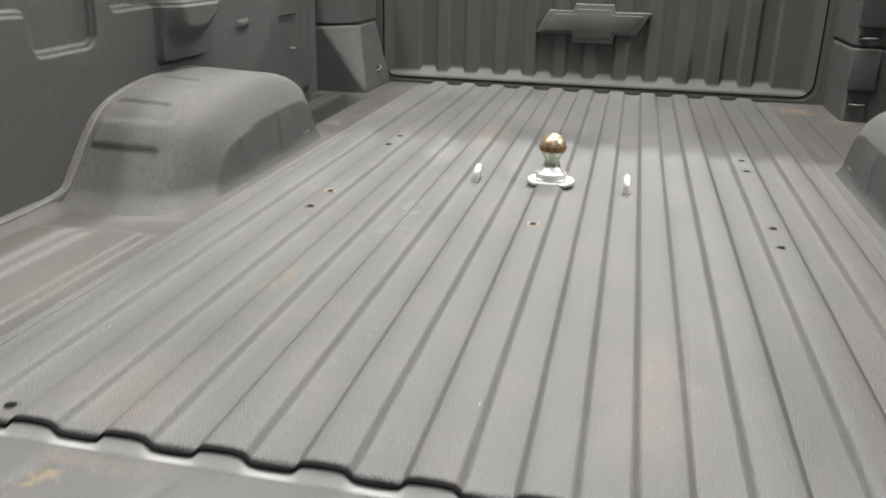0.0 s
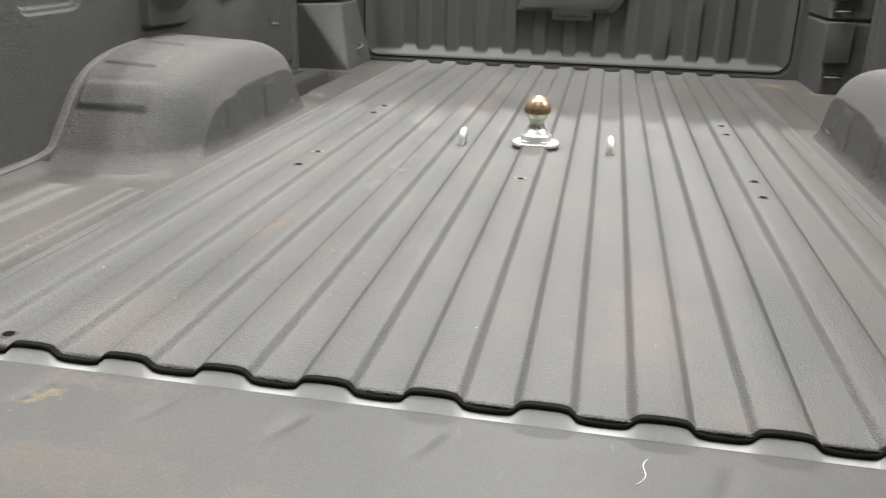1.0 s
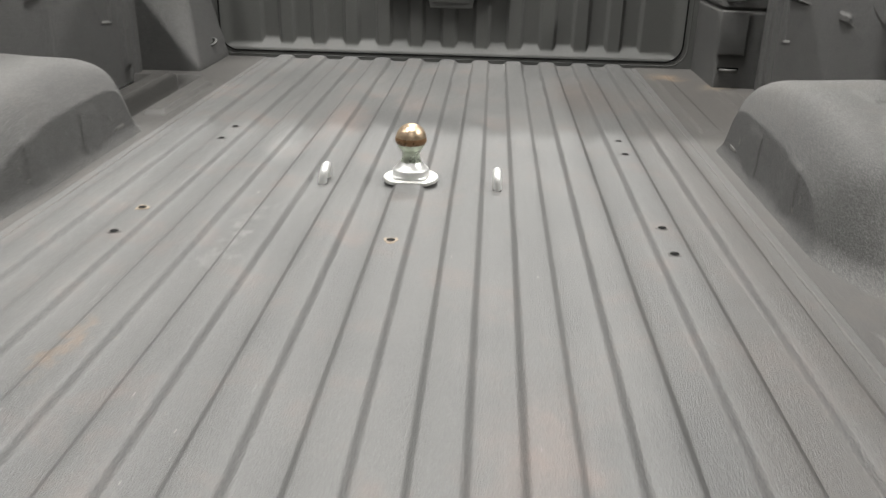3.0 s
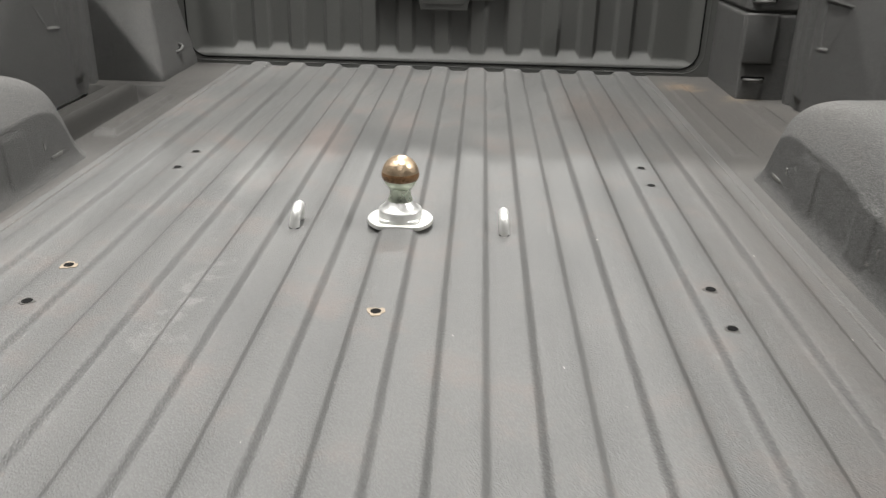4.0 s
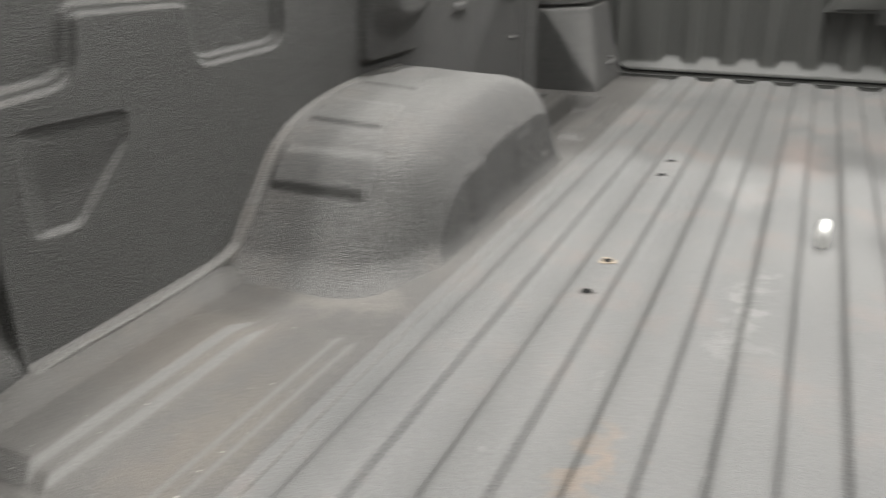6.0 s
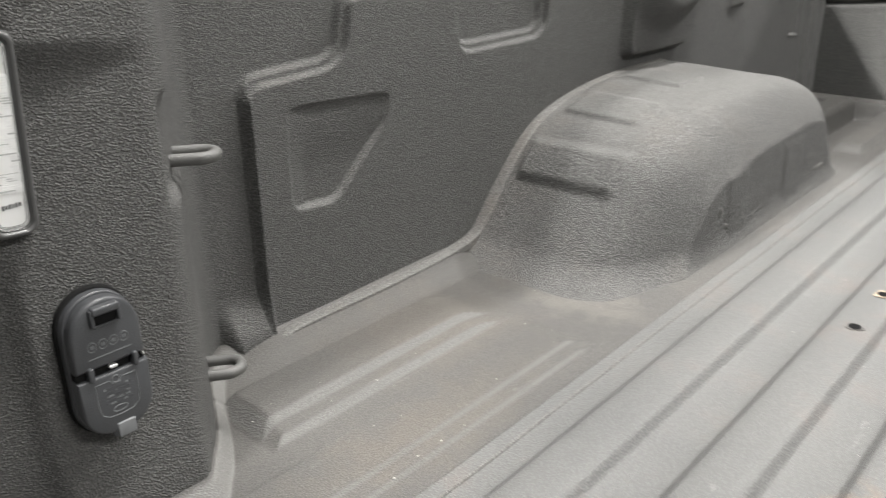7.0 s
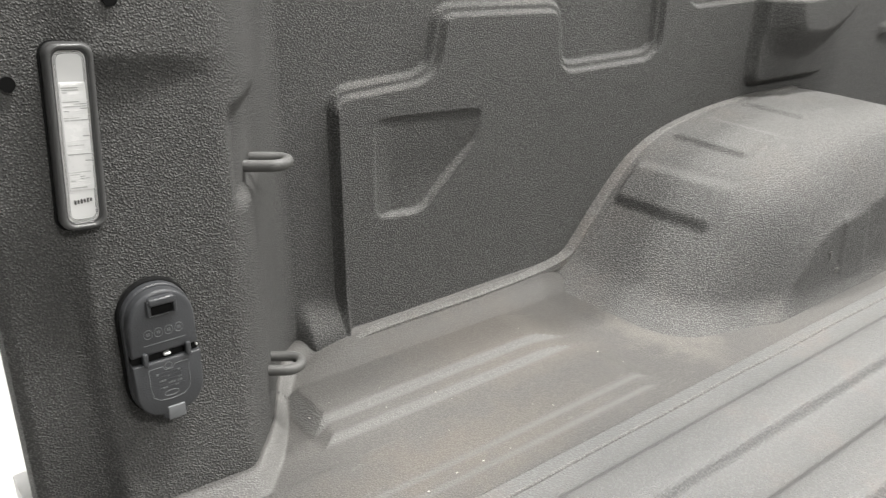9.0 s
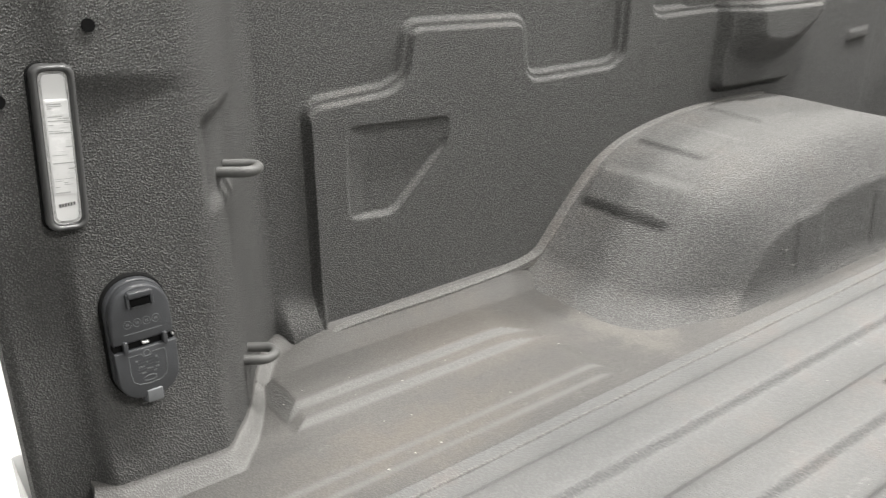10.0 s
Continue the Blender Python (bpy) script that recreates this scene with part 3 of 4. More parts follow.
# ---- front wall ----
fx = np.linspace(-0.800, 0.800, 680)
fz = np.concatenate([np.linspace(-0.030, 0.012, 6), np.linspace(0.018, 0.10, 36), np.linspace(0.11, 0.50, 40), np.linspace(0.505, 0.54, 8)])
Xf, Zf = np.meshgrid(fx, fz, indexing="ij")
off = np.abs((Xf / PITCH) % 1.0 - 0.5) * PITCH
chan = smooth(0.036, 0.022, off) * smooth(0.648, 0.642, np.abs(Xf))
level = 0.013 + 0.013 * chan
rampz = np.clip((Zf - 0.016) * 0.75, 0, 1)
rampx = np.clip((0.752 - np.abs(Xf)) * 0.42, 0, 1)
stack = np.stack([level, rampz, rampx])
depth = -0.0022 * np.log(np.exp(-stack / 0.0022).sum(0))
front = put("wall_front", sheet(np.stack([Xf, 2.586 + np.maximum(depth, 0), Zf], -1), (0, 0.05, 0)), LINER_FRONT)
tagged(front, "dark grey fluted front panel of the truck bed with vertical channels", "wall", kind="structure")
frame_bm = box((-0.93, 2.630, -0.03), (0.93, 2.66, 0.55), 0.004)
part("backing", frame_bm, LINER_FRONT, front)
# black tube drawn in place of the dark edge gap of the panel
gap_line = [(x, 2.5865, z + 0.279) for x, z in rounded(1.512, 0.54, 0.055, 8)]
part("gap_line", tube(gap_line, 0.0026, 8, True), BLACK, front, "thin black tube standing for the dark gap round the panel")
bead = [(x, 2.590, z + 0.279) for x, z in rounded(1.545, 0.565, 0.06, 8)]
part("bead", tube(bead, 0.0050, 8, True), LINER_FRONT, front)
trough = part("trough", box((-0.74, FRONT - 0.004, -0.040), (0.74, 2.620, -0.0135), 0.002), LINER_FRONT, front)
EMBLEM = [(-0.195, 0.190), (-0.068, 0.190), (-0.060, 0.160), (0.072, 0.160), (0.080, 0.190), (0.152, 0.190), (0.198, 0.268), (0.078, 0.268), (0.070, 0.292), (-0.060, 0.292), (-0.068, 0.268), (-0.150, 0.268)]
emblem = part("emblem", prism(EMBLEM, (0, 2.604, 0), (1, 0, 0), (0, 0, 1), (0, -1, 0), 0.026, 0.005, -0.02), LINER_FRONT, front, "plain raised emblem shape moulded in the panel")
INNER = [(x * 0.86 + 0.0005, (z - 0.226) * 0.74 + 0.226) for x, z in EMBLEM]
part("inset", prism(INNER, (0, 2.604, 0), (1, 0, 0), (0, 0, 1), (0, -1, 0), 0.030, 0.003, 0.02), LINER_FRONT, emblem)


# ---- front corner boxes ----
def corner_box(s):
    rows = []
    for z in np.concatenate([np.linspace(-0.02, 0.204, 24), [0.207, 0.210, 0.213, 0.216], np.linspace(0.22, 0.55, 14)]):
        c = 0.012 + (0.45 if s < 0 else 0.10) * float(np.clip(z, 0, 0.2))
        g = 0.006 if 0.2065 < z < 0.2135 else 0.0
        a, b = (0.735 + 0.26 * float(np.clip(z, 0, 0.2)) if s < 0 else 0.790) + g, 2.300 + g
        pts = [(0.935, b), (a + c + 0.030, b), (a + c + 0.010, b)]
        for k in range(9):
            q = k / 8
            soft = 0.004 * math.sin(math.pi * q)
            pts.append((a + c * (1 - q) - soft, b + c * q - soft))
        pts += [(a, b + c + 0.010), (a, b + c + 0.030), (a, 2.615)]
        rows.append([(s * px, py, z) for px, py in pts])
    G = np.array(rows)
    n, m = G.shape[:2]
    i = np.arange(n * m).reshape(n, m)
    faces = [tuple(map(int, f)) for f in np.stack([i[:-1, :-1], i[1:, :-1], i[1:, 1:], i[:-1, 1:]], -1).reshape(-1, 4)]
    me = raw(G.reshape(-1, 3), faces)
    bm = bmesh.new()
    bm.from_mesh(me)
    bm.verts.ensure_lookup_table()
    bm.faces.new([bm.verts[int(j)] for j in i[-1]])
    return part("corner_box", bm, LINER, None, "", 70)


for s in (-1, 1):
    post = tagged(corner_box(s), "dark grey boxed front corner of the truck bed", "corner post", "front corner posts", "structure")
    if s > 0:
        # raised plates, between which the tie-down loops sit
        for z0, z1 in ((0.083, 0.208), (0.268, 0.540)):
            part("plate", box((0.787, 2.289, z0), (0.868, 2.306, z1), 0.006, 3), LINER, post)


# ---- rails, outer sides, sill ----
for s in (-1, 1):
    a, b = sorted((s * 0.906, s * 0.995))
    tagged(part("bed_rail", box((a, 0.198, 0.545), (b, 2.68, 0.572), 0.009, 3), BLACK), "black plastic cap along the top of the bed side", "bed rail", "bed rails", "structure")
    a, b = sorted((s * 0.945, s * 0.992))
    tagged(part("body_side", box((a, 0.262, -0.36), (b, 2.68, 0.546), 0.012, 3), WHITE), "white painted outer side of the pickup bed", "body panel", "bed sides", "structure")
sill = tagged(part("rear_sill", box((-0.93, 0.219, -0.20), (0.93, 0.32, -0.045), 0.002), WHITE), "white painted rear sill under the bed floor edge", "sill", kind="structure")

strip = np.stack([np.stack([xs, np.full_like(xs, 0.2098), crest(xs) - 0.0048], -1), np.stack([xs, np.full_like(xs, 0.2000), np.full_like(xs, -0.0250)], -1)], 1)
put("header", sheet(strip, (0, 0.004, 0)), WHITE, sill, "white painted header under the floor edge")

# ---- tailgate, let down flat ----
tx = np.linspace(-0.77, 0.77, 400)
ty = np.concatenate([np.linspace(-0.33, 0.09, 60), np.linspace(0.095, 0.2030, 110)])
Xt, Yt = np.meshgrid(tx, ty, indexing="ij")
cell = ((Xt + 0.258) / 0.131 + 0.5) % 1.0 - 0.5
dash = smooth(0.016, 0.000, np.abs(cell * 0.131 - 0.35 * (Yt - 0.15))) * smooth(0.118, 0.150, Yt) * smooth(0.184, 0.165, Yt)
dash = dash * np.where(Xt < 0.1, 1.0, 0.55)
top = -0.0178 - 0.0030 * dash + 0.0010 * smooth(0.05, -0.05, Yt)
gate = thing("tailgate", "open grey spray-lined tailgate lying flat behind the bed", "tailgate", at=(0, -0.06, -0.06))
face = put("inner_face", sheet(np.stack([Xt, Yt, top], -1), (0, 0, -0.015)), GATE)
shell = part("outer_shell", box((-0.775, -0.345, -0.075), (0.775, 0.190, -0.036), 0.010, 3), WHITE)
edge = part("top_edge", box((-0.775, -0.352, -0.060), (0.775, -0.326, -0.006), 0.008, 3), PLASTIC)
adopt(gate, face, shell, edge)


# ---- tie-down loops ----
def loop_ring(base, out, across, length, width, r=0.0055):
    o, n, t = Vector(base), Vector(out).normalized(), Vector(across).normalized()
    pts = [o - t * width / 2 - n * 0.012]
    for k in range(13):
        a = math.pi * k / 12
        pts.append(o - t * (width / 2) * math.cos(a) + n * (length - width / 2 + (width / 2) * math.sin(a)))
    pts.append(o + t * width / 2 - n * 0.012)
    return tube(pts, r, 10)


SLANT, ALONG = (0.59, 0.807), (-0.807, 0.59)
LABEL = "dark grey coated steel tie-down loop on the bed wall"
for s in (-1, 1):
    for z in (0.2515, 0.060):
        ob = part("tie_down_loop", loop_ring((s * 0.798, 0.434, z), (-s * SLANT[0], SLANT[1], 0), (s * 0.807, 0.59, 0.0), 0.022, 0.026, 0.0050), COATED)
        tagged(ob, LABEL, "tie-down loop", "tie-down loops")
    for z in (0.236, 0.040):
        if s > 0:
            ob = thing("tie_down_loop", LABEL, "tie-down loop", "tie-down loops", at=(s * 0.835, 2.30, z))
            ring = part("ring", loop_ring((s * 0.828, 2.302, z), (0, -1, 0.1), (1, 0, 0), 0.020, 0.046, 0.0045), COATED)
            # this dark strip paints the shade below the pocket top
            slot = part("slot", box((s * 0.828 - 0.030, 2.2985, z + 0.0015), (s * 0.828 + 0.030, 2.3045, z + 0.0085), 0.002), HOLE, None, "dark strip standing for the shade in the loop pocket")
            adopt(ob, ring, slot)
ob = part("tie_down_loop", loop_ring((-0.752, 2.47, 0.050), (1, -0.1, 0.1), (0, 1, 0.55), 0.018, 0.036, 0.0045), COATED)
tagged(ob, LABEL, "tie-down loop", "tie-down loops")

# ---- gooseneck ball and safety-chain loops ----
BX, BY, BZ = 0.0, 1.316, -0.0055
ball = thing("gooseneck_ball", "steel gooseneck hitch ball with brown grease on its top", "hitch ball", at=(BX, BY, BZ))
flange_out = [(x, y) for x, y in [(0.051 * math.cos(a), max(-0.041, 0.051 * math.sin(a))) for a in np.linspace(0, 2 * math.pi, 49)[:-1]]]
PLATE = plain("dull_zinc_plate", (0.66, 0.66, 0.63), 0.46, 0.45, 0.5, 0.14, 90, 0.0003, 200)
k1 = part("flange", prism(flange_out, (BX, BY, BZ), (1, 0, 0), (0, 1, 0), (0, 0, 1), 0.0072, 0.0014, 0.0010), PLATE, None, "flat zinc flange plate")
k2 = part("square_seat", prism(rounded(0.062, 0.062, 0.010), (BX, BY, BZ), (1, 0, 0), (0, 1, 0), (0, 0, 1), 0.0118, 0.0016, 0.004), ZINC)
# foot in bright zinc, lighter than the neck; partly a painted lamp glint
flare = [(0.0335, 0.010), (0.0335, 0.0215), (0.0328, 0.0232), (0.0300, 0.0252), (0.0258, 0.0282), (0.0222, 0.0320), (0.0194, 0.0365)]
k3 = part("flare", turned(flare, (BX, BY, BZ)), ZINC, None, "bright flared foot of the ball", 50)
neck = [(0.0195, 0.0362), (0.0176, 0.0405), (0.0164, 0.0450), (0.0160, 0.0490), (0.0164, 0.0525), (0.0176, 0.0552), (0.0178, 0.0570)]
k7 = part("neck", turned(neck, (BX, BY, BZ)), CHROME, None, "polished waisted steel neck")
R0, zc = 0.0280, 0.0790
lower = [(R0 * math.cos(a), zc + R0 * math.sin(a)) for a in np.linspace(radians(-54), radians(2), 16)]
upper = [(R0 * 1.004 * math.cos(a), zc + R0 * 1.004 * math.sin(a)) for a in np.linspace(radians(3), radians(86), 20)]
GREASE = plain("brown_grease", (0.50, 0.38, 0.26), 0.34, 0.7, 0.6, 0.4, 45, 0.0012, 160)
DARK_GREASE = plain("dark_grease", (0.24, 0.135, 0.065), 0.30, 0.45, 0.6, 0.4, 80, 0.0010, 200)
k4 = part("ball", turned(lower, (BX, BY, BZ)), CHROME)
k5 = part("greased_cap", turned(upper, (BX, BY, BZ)), GREASE, None, "brown greasy top of the ball")
ring = [(R0 * f * math.cos(radians(d)), zc + R0 * f * math.sin(radians(d))) for d, f in ((-19, 0.99), (-16, 1.02), (-10, 1.04), (-3, 1.045), (4, 1.03), (9, 0.99))]
k6 = part("grease_ring", turned(ring, (BX, BY, BZ)), DARK_GREASE, None, "raised ring of dark grease")
adopt(ball, k1, k2, k3, k4, k5, k6, k7)
for x in (-0.162, 0.162):
    ch_ob = thing("safety_chain_loop", "bright zinc safety chain loop standing in the bed floor", "chain loop", "safety chain loops", at=(x, 1.31, 0))
    bend = 0.004 if x < 0 else -0.002
    pts = [(x + bend * max(0, math.sin(a)), 1.31 + 0.020 * math.cos(a), -0.012 + 0.029 * max(0, math.sin(a)) ** 0.8) for a in np.linspace(0, math.pi, 15)]
    pts = [(x, 1.330, -0.02)] + pts + [(x, 1.290, -0.02)]
    bar = part("bar", tube(pts, 0.0080, 12), ZINC)
    kids = [bar]
    for dy in (-0.021, 0.021):
        kids.append(part("socket", prism([(0.0082 * math.cos(a), 0.0066 * math.sin(a)) for a in np.linspace(0, 2 * math.pi, 17)[:-1]], (x, 1.31 + dy, float(crest(x)) ), (1, 0, 0), (0, 1, 0), (0, 0, 1), 0.0012), HOLE, None, "dark hole in the floor"))
    adopt(ch_ob, *kids)

# ---- drilled holes in the floor ----
for x, y, ring in ((-0.424, 1.098, 1), (-0.425, 0.991, 0), (0.0, 1.0, 1), (0.425, 1.097, 0), (0.424, 0.991, 0), (0.426, 1.619, 0), (0.426, 1.517, 0), (-0.427, 1.633, 0), (-0.428, 1.533, 0), (-0.481, 0.246, 0), (0.481, 0.246, 0)):
    h = thing("bolt_hole", "dark drilled bolt hole with a bare rim in the bed floor", "hole", "bolt holes", at=(x, y, 0))
    z = float(crest(x))
    circle = lambda r: [(r * math.cos(a), r * math.sin(a)) for a in np.linspace(0, 2 * math.pi, 21)[:-1]]
    rough = [(r * math.cos(a), r * math.sin(a)) for a in np.linspace(0, 2 * math.pi, 25)[:-1] for r in [(0.0108 if ring else 0.0088) * (1 + 0.16 * math.sin(3 * a + 40 * x) + 0.10 * math.sin(7 * a + 90 * y))]]
    rim = part("rim", prism(rough, (x, y, z), (1, 0, 0), (0, 1, 0), (0, 0, 1), 0.0009), RUSTY if ring else LINER_PAN)
    hole = part("opening", prism(circle(0.0066), (x, y, z), (1, 0, 0), (0, 1, 0), (0, 0, 1), 0.0014), HOLE)
    adopt(h, rim, hole)

# ---- bed lamp ----
LY, LZ, PX = 0.2798, 0.3060, -0.748
lamp = thing("bed_lamp", "clear rectangular bed lamp in a grey frame on the rear post", "lamp", at=(PX, LY, LZ))
tilt = radians(-3.5)
U_, V_, N_ = (0, math.cos(tilt), math.sin(tilt)), (0, -math.sin(tilt), math.cos(tilt)), (1, 0, 0)
O = Vector((PX, LY, LZ))
uv = lambda p, h: O + Vector(U_) * p[0] + Vector(V_) * p[1] + Vector(N_) * h
ring_at = lambda w, h: rounded(0.0300 - 2 * w, 0.123 - 2 * w, 0.0080 - 0.50 * w, 7)
bm = bmesh.new()
steps = [(0.0, -0.01), (0.0, 0.0070), (0.0005, 0.0092), (0.0014, 0.0106), (0.0024, 0.0110), (0.0034, 0.0106), (0.0040, 0.0092), (0.0042, 0.0084), (0.0047, 0.0087), (0.0051, 0.0083), (0.0052, 0.002)]
rings = [[bm.verts.new(uv(p, h)) for p in ring_at(w, 0)] for w, h in steps]
for A, B in zip(rings, rings[1:]):
    for k in range(len(A)):
        bm.faces.new((A[k], A[(k + 1) % len(A)], B[(k + 1) % len(A)], B[k]))
kids = [part("frame", bm, FRAME, None, "dark grey rounded lamp bezel", 60)]
kids.append(part("gasket", prism(rounded(0.0328, 0.126, 0.0095, 7), tuple(uv((-0.0004, -0.0006), 0)), U_, V_, N_, 0.0016, 0.0008, -0.006), BLACK, None, "thin black gasket behind the bezel"))
kids.append(part("reflector", prism(ring_at(0.0050, 0), (PX, LY, LZ), U_, V_, N_, 0.0072, 0, -0.004), SILVER, None, "satin silver lamp face"))
for w in (0.0060, 0.0068):
    kids.append(part("border_line", tube([uv(p, 0.0072) for p in ring_at(w, 0)], 0.00022, 5, True), FRAME))
window = part("led_window", prism(rounded(0.0160, 0.071, 0.001, 2), tuple(uv((0.0006, 0.001), 0.0)), U_, V_, N_, 0.0076, 0.0003, 0.004), WHITE, None, "clear ribbed lens over the LEDs")
kids.append(window)
dice = random.Random(5)
LENS_GREY = plain("lens_grey", (0.42, 0.42, 0.41), 0.3, 0.2)
for k in range(46):
    v = -0.0335 + 0.00149 * k
    u = -0.0074 + 0.001 * dice.random()
    while u < 0.0062:
        w = min(dice.choice((0.003, 0.006, 0.010, 0.014)), 0.0076 - u)
        # ribs left out here, so plain white paints the glare on the lens
        glare = min(abs(v - 0.003), abs(v + 0.018)) < 0.005 and u < 0.002
        if not glare and dice.random() < 0.8:
            mat = dice.choice((SILVER, SILVER, LENS_GREY))
            part("lens_rib", prism(rounded(w, dice.choice((0.0004, 0.0006, 0.0008)), 0.0001, 1), tuple(uv((0.0006 + u + w / 2, v + 0.001), 0.0)), U_, V_, N_, 0.0078, 0.0, 0.005), mat, window)
        u += w + 0.0006
for k in range(6):
    kids.append(part("marking_bar", prism(rounded(0.0014, 0.0030 - 0.0005 * (k % 2), 0.0003, 1), tuple(uv((-0.0046 + 0.0020 * k, -0.0425 + 0.0002 * k), 0.0)), U_, V_, N_, 0.0075, 0, 0.003), FRAME))
kids = [k for k in kids if k.parent is None]
adopt(lamp, *kids)

# ---- power outlet with its hinged cover ----
OY, OZ = 0.3142, 0.1402
N_, U_ = (1, 0, 0), (0, 1, 0)
V_ = (0, 0, 1)
outlet = thing("power_outlet", "dark grey oval power outlet with a closed hinged cover", "power outlet", at=(PX, OY, OZ))


def at_outlet(outline, d, bevel, base, dy=0.0, dz=0.0):
    return prism([(0.90 * a, b) for a, b in outline], (PX, OY + 0.90 * dy, OZ + dz), U_, V_, N_, d * 0.8, bevel * 0.8, base * 0.8)


def half(w, z0, z1, r, up):
    """An outline with one straight end and one round end."""
    full = rounded(w, 2 * (z1 - z0), r, 10)
    if up:
        pts = [(x, max(z, 0) + z0) for x, z in full if z > -0.0001]
    else:
        pts = [(x, min(z, 0) + z1) for x, z in full if z < 0.0001]
    if up:
        return [(w / 2, z0)] + pts + [(-w / 2, z0)]
    k = next(i for i, p in enumerate(pts) if p[0] > 0)
    return [(-w / 2, z1)] + sorted([p for p in pts if p[0] < 0], key=lambda p: -p[1]) + sorted([p for p in pts if p[0] >= 0], key=lambda p: p[1]) + [(w / 2, z1)]


kids = [part("gasket", at_outlet(rounded(0.0605, 0.112, 0.029, 10), 0.006, 0.002, -0.006), BLACK, None, "black rubber gasket")]
kids.append(part("base", at_outlet(rounded(0.0570, 0.108, 0.027, 10), 0.0135, 0.002, 0.004), PLASTIC))
up = part("upper_cover", at_outlet(half(0.0545, 0.0035, 0.0525, 0.0262, True), 0.0255, 0.0035, 0.015), PLASTIC, None, "upper flap with a grip notch and four round symbols")
low = part("lower_cover", at_outlet(half(0.0560, -0.0480, -0.0025, 0.021, False), 0.0270, 0.0022, 0.015), PLASTIC, None, "lower flap with moulded markings")
kids += [up, low]
kids.append(part("grip_notch", at_outlet(rounded(0.0175, 0.0085, 0.001), 0.0264, 0.0003, 0.02, 0.0005, 0.0390), HOLE))
kids.append(part("grip_hood", at_outlet(rounded(0.0215, 0.0058, 0.002), 0.0320, 0.0018, 0.02, 0.0005, 0.0460), PLASTIC))
for dy in (-0.0100, 0.0110):
    kids.append(part("grip_cheek", at_outlet(rounded(0.0028, 0.0125, 0.0010), 0.0300, 0.0010, 0.02, dy, 0.0410), PLASTIC))
kids.append(part("grip_sill", at_outlet(rounded(0.0180, 0.0012, 0.0004, 2), 0.0280, 0.0004, 0.02, 0.0005, 0.0342), PLASTIC))
kids.append(part("hinge_gap", at_outlet(rounded(0.0545, 0.0062, 0.001), 0.0215, 0, 0.012, 0.0, 0.0005), HOLE))
for dy in (-0.0175, 0.0180):
    kids.append(part("hinge", at_outlet(rounded(0.0042, 0.0105, 0.0015), 0.0290, 0.0012, 0.018, dy, 0.0015), PLASTIC))
kids.append(part("hinge_pin", at_outlet(rounded(0.0060, 0.0020, 0.0009), 0.0258, 0.0006, 0.02, 0.0008, 0.0012), ZINC))
kids.append(part("hinge_pin", at_outlet(rounded(0.0016, 0.0020, 0.0007), 0.0245, 0.0005, 0.02, 0.0262, 0.0015), ZINC))
for k in range(4):
    y0 = -0.0125 + 0.0084 * k
    kids.append(part("symbol_ring", tube([(PX + 0.0204, OY + 0.9 * y0 + 0.0031 * math.cos(a), OZ + 0.0205 + 0.0035 * math.sin(a)) for a in np.linspace(0, 2 * math.pi, 17)[:-1]], 0.0003, 5, True), TAB))
    for q in range(2):
        kids.append(part("symbol_bar", at_outlet(rounded(0.0010, 0.0024, 0.0002, 1), 0.0258, 0, 0.025, y0 - 0.0007 + 0.0016 * q, 0.0205), TAB))
kids.append(part("moulded_line", at_outlet(rounded(0.034, 0.0005, 0.0001, 1), 0.0258, 0, 0.025, 0.0, 0.0120), TAB))
# the moulded badge on the lower flap: an outline with rows of bars
badge = [(-0.0165, -0.0075), (-0.0165, -0.024), (-0.0150, -0.031), (-0.010, -0.0345), (0.0, -0.0355), (0.010, -0.0345), (0.0150, -0.031), (0.0165, -0.024), (0.0165, -0.0075)]
kids.append(part("badge_line", tube([(PX + 0.0216, OY + 0.9 * y, OZ + z) for y, z in badge], 0.0003, 5), TAB))
kids.append(part("badge_line", tube([(PX + 0.0216, OY + 0.9 * y, OZ + z) for y, z in ((-0.0165, -0.0075), (-0.005, -0.0075), (-0.003, -0.0105), (0.003, -0.0105), (0.005, -0.0075), (0.0165, -0.0075))], 0.0003, 5), TAB))
kids.append(part("badge_line", tube([(PX + 0.0216, OY + 0.0054 * math.cos(a), OZ - 0.0305 + 0.0022 * math.sin(a)) for a in np.linspace(0, 2 * math.pi, 19)[:-1]], 0.0003, 5, True), TAB))
kids.append(part("badge_line", tube([(PX + 0.0216, OY + 0.0026 * math.cos(a), OZ - 0.0075 + 0.0026 * math.sin(a)) for a in np.linspace(0, 2 * math.pi, 15)[:-1]], 0.0003, 5, True), TAB))
for row, (z, w) in enumerate(((-0.0130, 0.022), (-0.0160, 0.020), (-0.0190, 0.018), (-0.0220, 0.020), (-0.0250, 0.019))):
    y = -w / 2
    while y < w / 2:
        b = dice.choice((0.0008, 0.0012, 0.0020))
        kids.append(part("marking_bar", at_outlet(rounded(b, 0.0014, 0.0002, 1), 0.02735, 0, 0.026, y + b / 2, z), dice.choice((TAB, PLASTIC, PLASTIC))))
        y += b + 0.0007
kids.append(part("latch_foot", at_outlet(rounded(0.0200, 0.0110, 0.003), 0.0255, 0.0015, 0.004, 0.0015, -0.0475), PLASTIC))
kids.append(part("latch_tab", at_outlet(rounded(0.0148, 0.0115, 0.0012), 0.0285, 0.0012, 0.004, 0.0020, -0.0475), TAB, None, "lighter grey latch tab"))
adopt(outlet, *kids)

# ---- grit and straw ----
dice = random.Random(11)
verts, faces = [], []


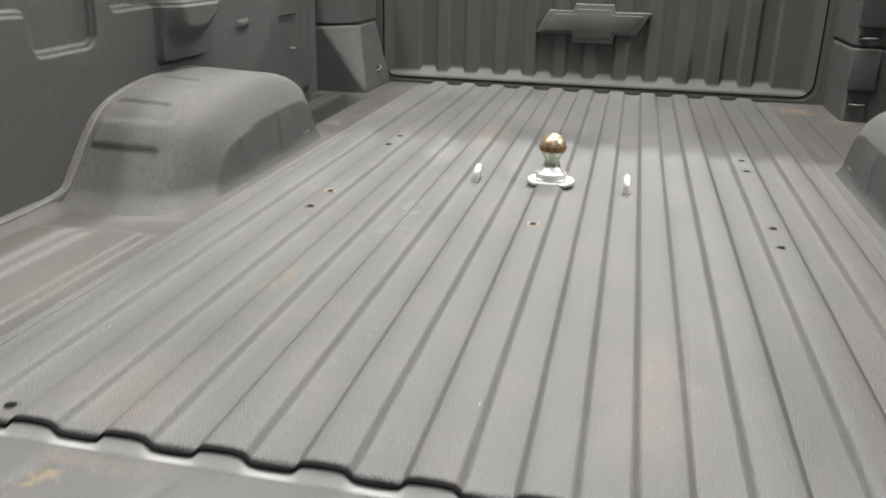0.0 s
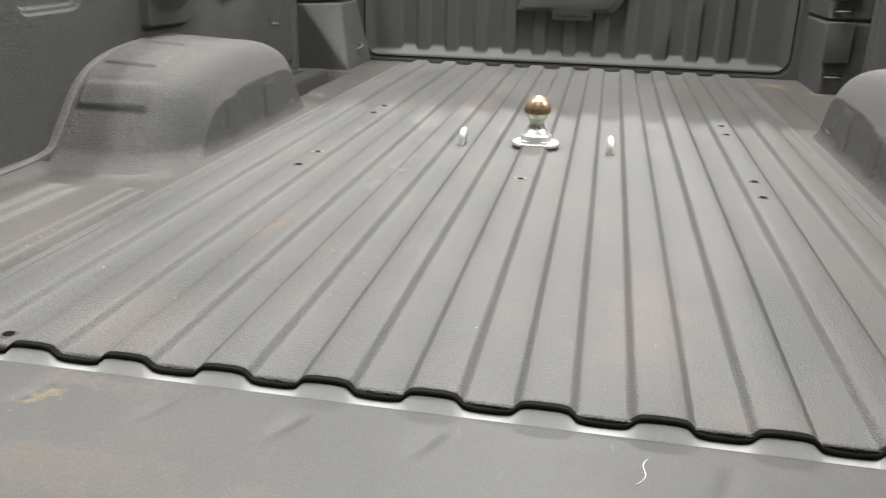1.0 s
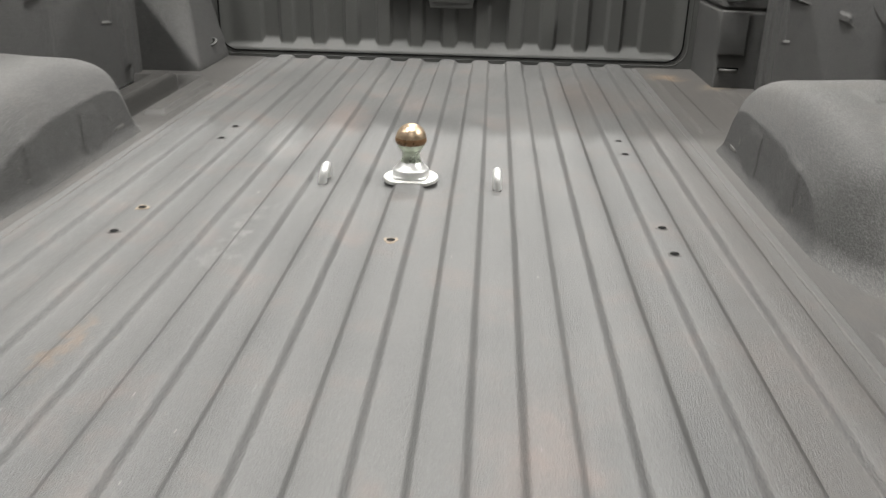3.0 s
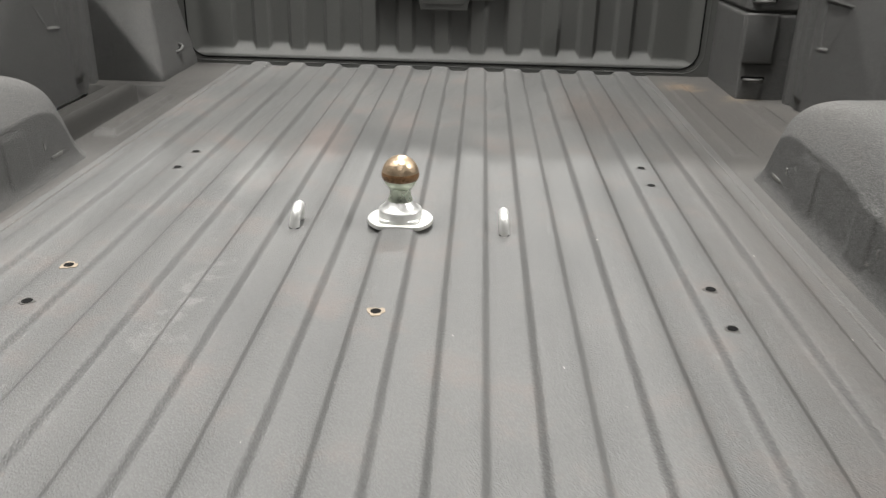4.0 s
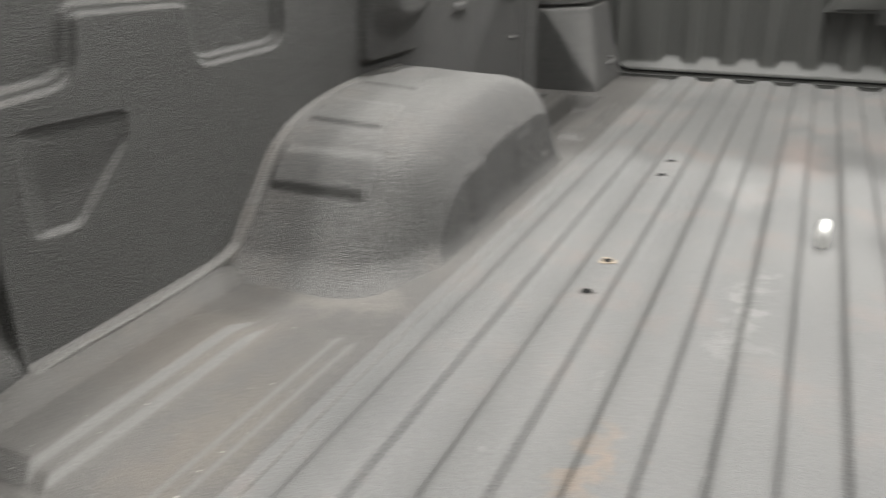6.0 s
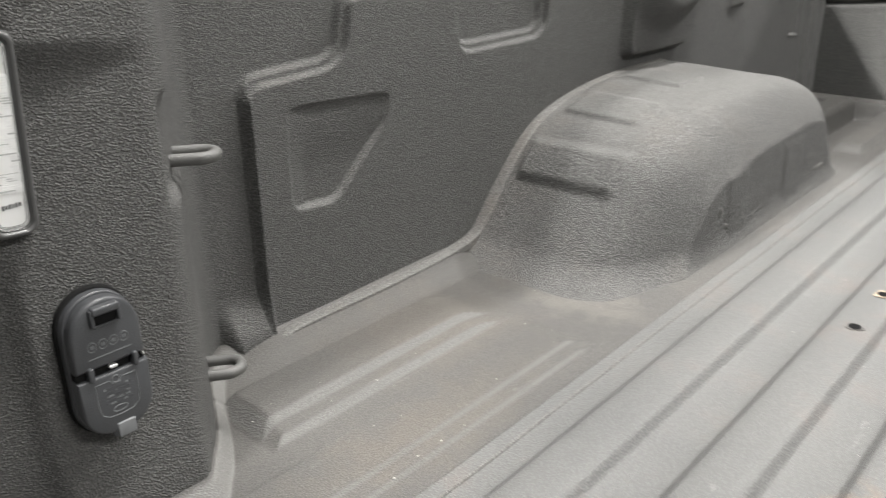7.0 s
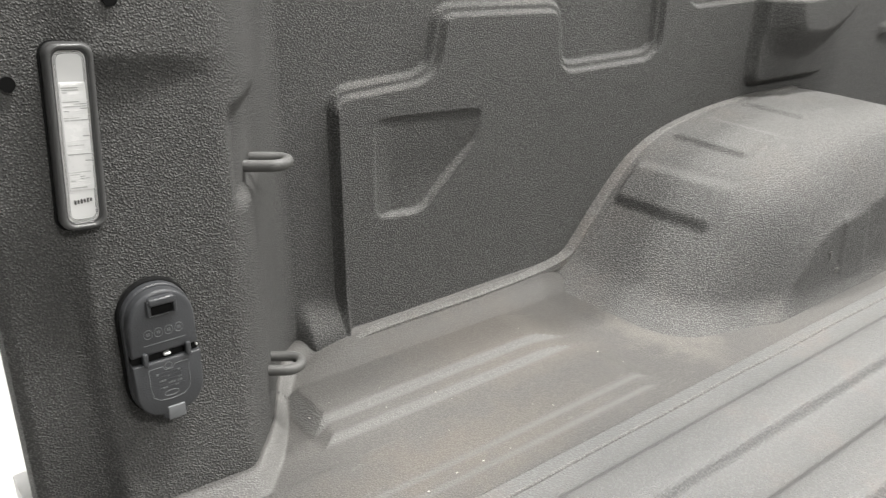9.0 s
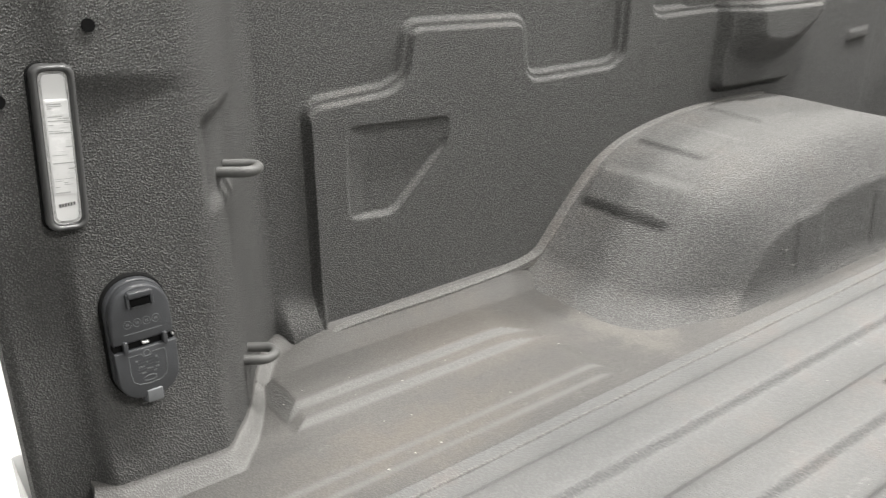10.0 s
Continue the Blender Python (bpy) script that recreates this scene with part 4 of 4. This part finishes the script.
def flake(x, y, z, size):
    n, o = dice.randint(4, 6), len(verts)
    a0, squash = dice.random() * 6.3, 0.35 + 0.65 * dice.random()
    for h in (0.0002, 0.0002 + size * 0.35):
        for k in range(n):
            a = a0 + 2 * math.pi * k / n
            verts.append((x + size * math.cos(a) * squash, y + size * math.sin(a), z + h))
    faces.append(tuple(range(o + n, o + 2 * n)))
    for k in range(n):
        faces.append((o + k, o + (k + 1) % n, o + n + (k + 1) % n, o + n + k))


for k in range(150):
    x, y = dice.uniform(-0.58, 0.58), dice.uniform(0.24, 2.56)
    flake(x, y, float(crest(x)), dice.choice((0.0005, 0.0006, 0.0008, 0.0010, 0.0015)))
for k in range(60):
    x, y = dice.uniform(-0.58, 0.58), 2.565 - abs(dice.gauss(0, 0.035))
    flake(x, y, float(crest(x)), dice.uniform(0.0008, 0.0020))
for k in range(70):
    x, y, s = dice.uniform(0.625, 0.86), dice.uniform(0.32, 0.90), dice.choice((-1, 1))
    if x < float(post_x(y)) - 0.04:
        flake(s * x, y, float(pan_height(np.array([x]), np.array([y]), s < 0)[0]), dice.choice((0.0004, 0.0006, 0.0008, 0.0012)))
grit = tagged(put("grit", raw(verts, faces), DEBRIS), "pale specks of grit and dried bits on the bed floor", "grit", kind="stuff")
STRAW = plain("pale_straw", (0.80, 0.78, 0.70), 0.6)
for pts in ([(0.189 + 0.014 * q + 0.004 * math.sin(5.5 * q), 0.132 + 0.040 * q) for q in np.linspace(0, 1, 12)],):
    tagged(part("straw", tube([(x, y, -0.0173) for x, y in pts], 0.00048, 6), STRAW), "thin curved pale straw lying on the tailgate", "straw")

# ---- the rest of the truck and the workshop ----
cab = thing("truck_cab", "white pickup cab in front of the bed", "truck cab", at=(0, 3.6, GROUND))
kids = [part("lower_body", box((-0.99, 2.72, -0.40), (0.99, 5.6, 0.30), 0.06, 4), WHITE), part("cabin", box((-0.86, 2.76, 0.28), (0.86, 4.4, 1.02), 0.10, 5), WHITE), part("rear_window", box((-0.70, 2.752, 0.55), (0.70, 2.765, 0.92), 0.006), BLACK)]
for x in (-0.84, 0.84):
    for y in (1.28, 4.9):
        bm = turned([(0.20, -0.12), (0.34, -0.12), (0.39, -0.08), (0.39, 0.08), (0.34, 0.12), (0.20, 0.12)], (0, 0, 0), 36)
        bmesh.ops.transform(bm, matrix=pose(x, y, GROUND + 0.39, 0, 90, 0), verts=bm.verts[:])
        kids.append(part("tyre", bm, TYRE))
        bm = turned([(0.19, -0.09), (0.20, -0.05), (0.20, 0.05), (0.19, 0.09)], (0, 0, 0), 24)
        bmesh.ops.transform(bm, matrix=pose(x, y, GROUND + 0.39, 0, 90, 0), verts=bm.verts[:])
        kids.append(part("rim", bm, ZINC))
kids.append(part("chassis", box((-0.50, 0.34, -0.46), (0.50, 5.0, -0.06), 0.02), BLACK))
adopt(cab, *kids)

ground = tagged(part("ground", box((-7.1, -8.1, GROUND - 0.1), (7.1, 9.1, GROUND)), EPOXY), "light grey painted workshop floor under the truck", "floor", kind="structure")
tagged(part("ceiling", box((-7.1, -8.1, CEILING), (7.1, 9.1, CEILING + 0.1)), PAINT), "plain dark grey workshop ceiling", "ceiling", kind="structure")
for name, lo, hi in (("wall_west", (-7.1, -8.1, GROUND), (-7.0, 9.1, CEILING)), ("wall_east", (7.0, -8.1, GROUND), (7.1, 9.1, CEILING)), ("wall_south", (-7.0, -8.1, GROUND), (7.0, -8.0, CEILING)), ("wall_north", (-7.0, 9.0, GROUND), (7.0, 9.1, CEILING))):
    tagged(part(name, box(lo, hi), PAINT), "plain dark grey painted workshop wall", "wall", kind="structure")
GLOW = material("lamp_diffuser", (0.9, 0.9, 0.9), 0.5)
GLOW.node_tree.nodes["Principled BSDF"].inputs["Emission Color"].default_value = (1.0, 0.97, 0.92, 1)
GLOW.node_tree.nodes["Principled BSDF"].inputs["Emission Strength"].default_value = 3.0
for x, y, p, across in LAMPS:
    a, b = (1.2, 0.30) if across else (0.30, 2.0)
    fix = thing("ceiling_light", "unseen white workshop ceiling light with a long diffuser", "ceiling light", "ceiling lights", at=(x, y, CEILING))
    c = part("housing", box((x - a / 2 - 0.02, y - b / 2 - 0.02, CEILING - 0.05), (x + a / 2 + 0.02, y + b / 2 + 0.02, CEILING - 0.002), 0.008), PAINT)
    d = part("diffuser", box((x - a / 2, y - b / 2, CEILING - 0.062), (x + a / 2, y + b / 2, CEILING - 0.052), 0.004), GLOW)
    adopt(fix, c, d)
    data = bpy.data.lights.new("tube_light", "AREA")
    data.shape, data.size, data.size_y, data.energy, data.color = "RECTANGLE", a, b, POWER * p, (1.0, 0.985, 0.955)
    new("tube_light", data).matrix_world = pose(x, y, CEILING - 0.07)
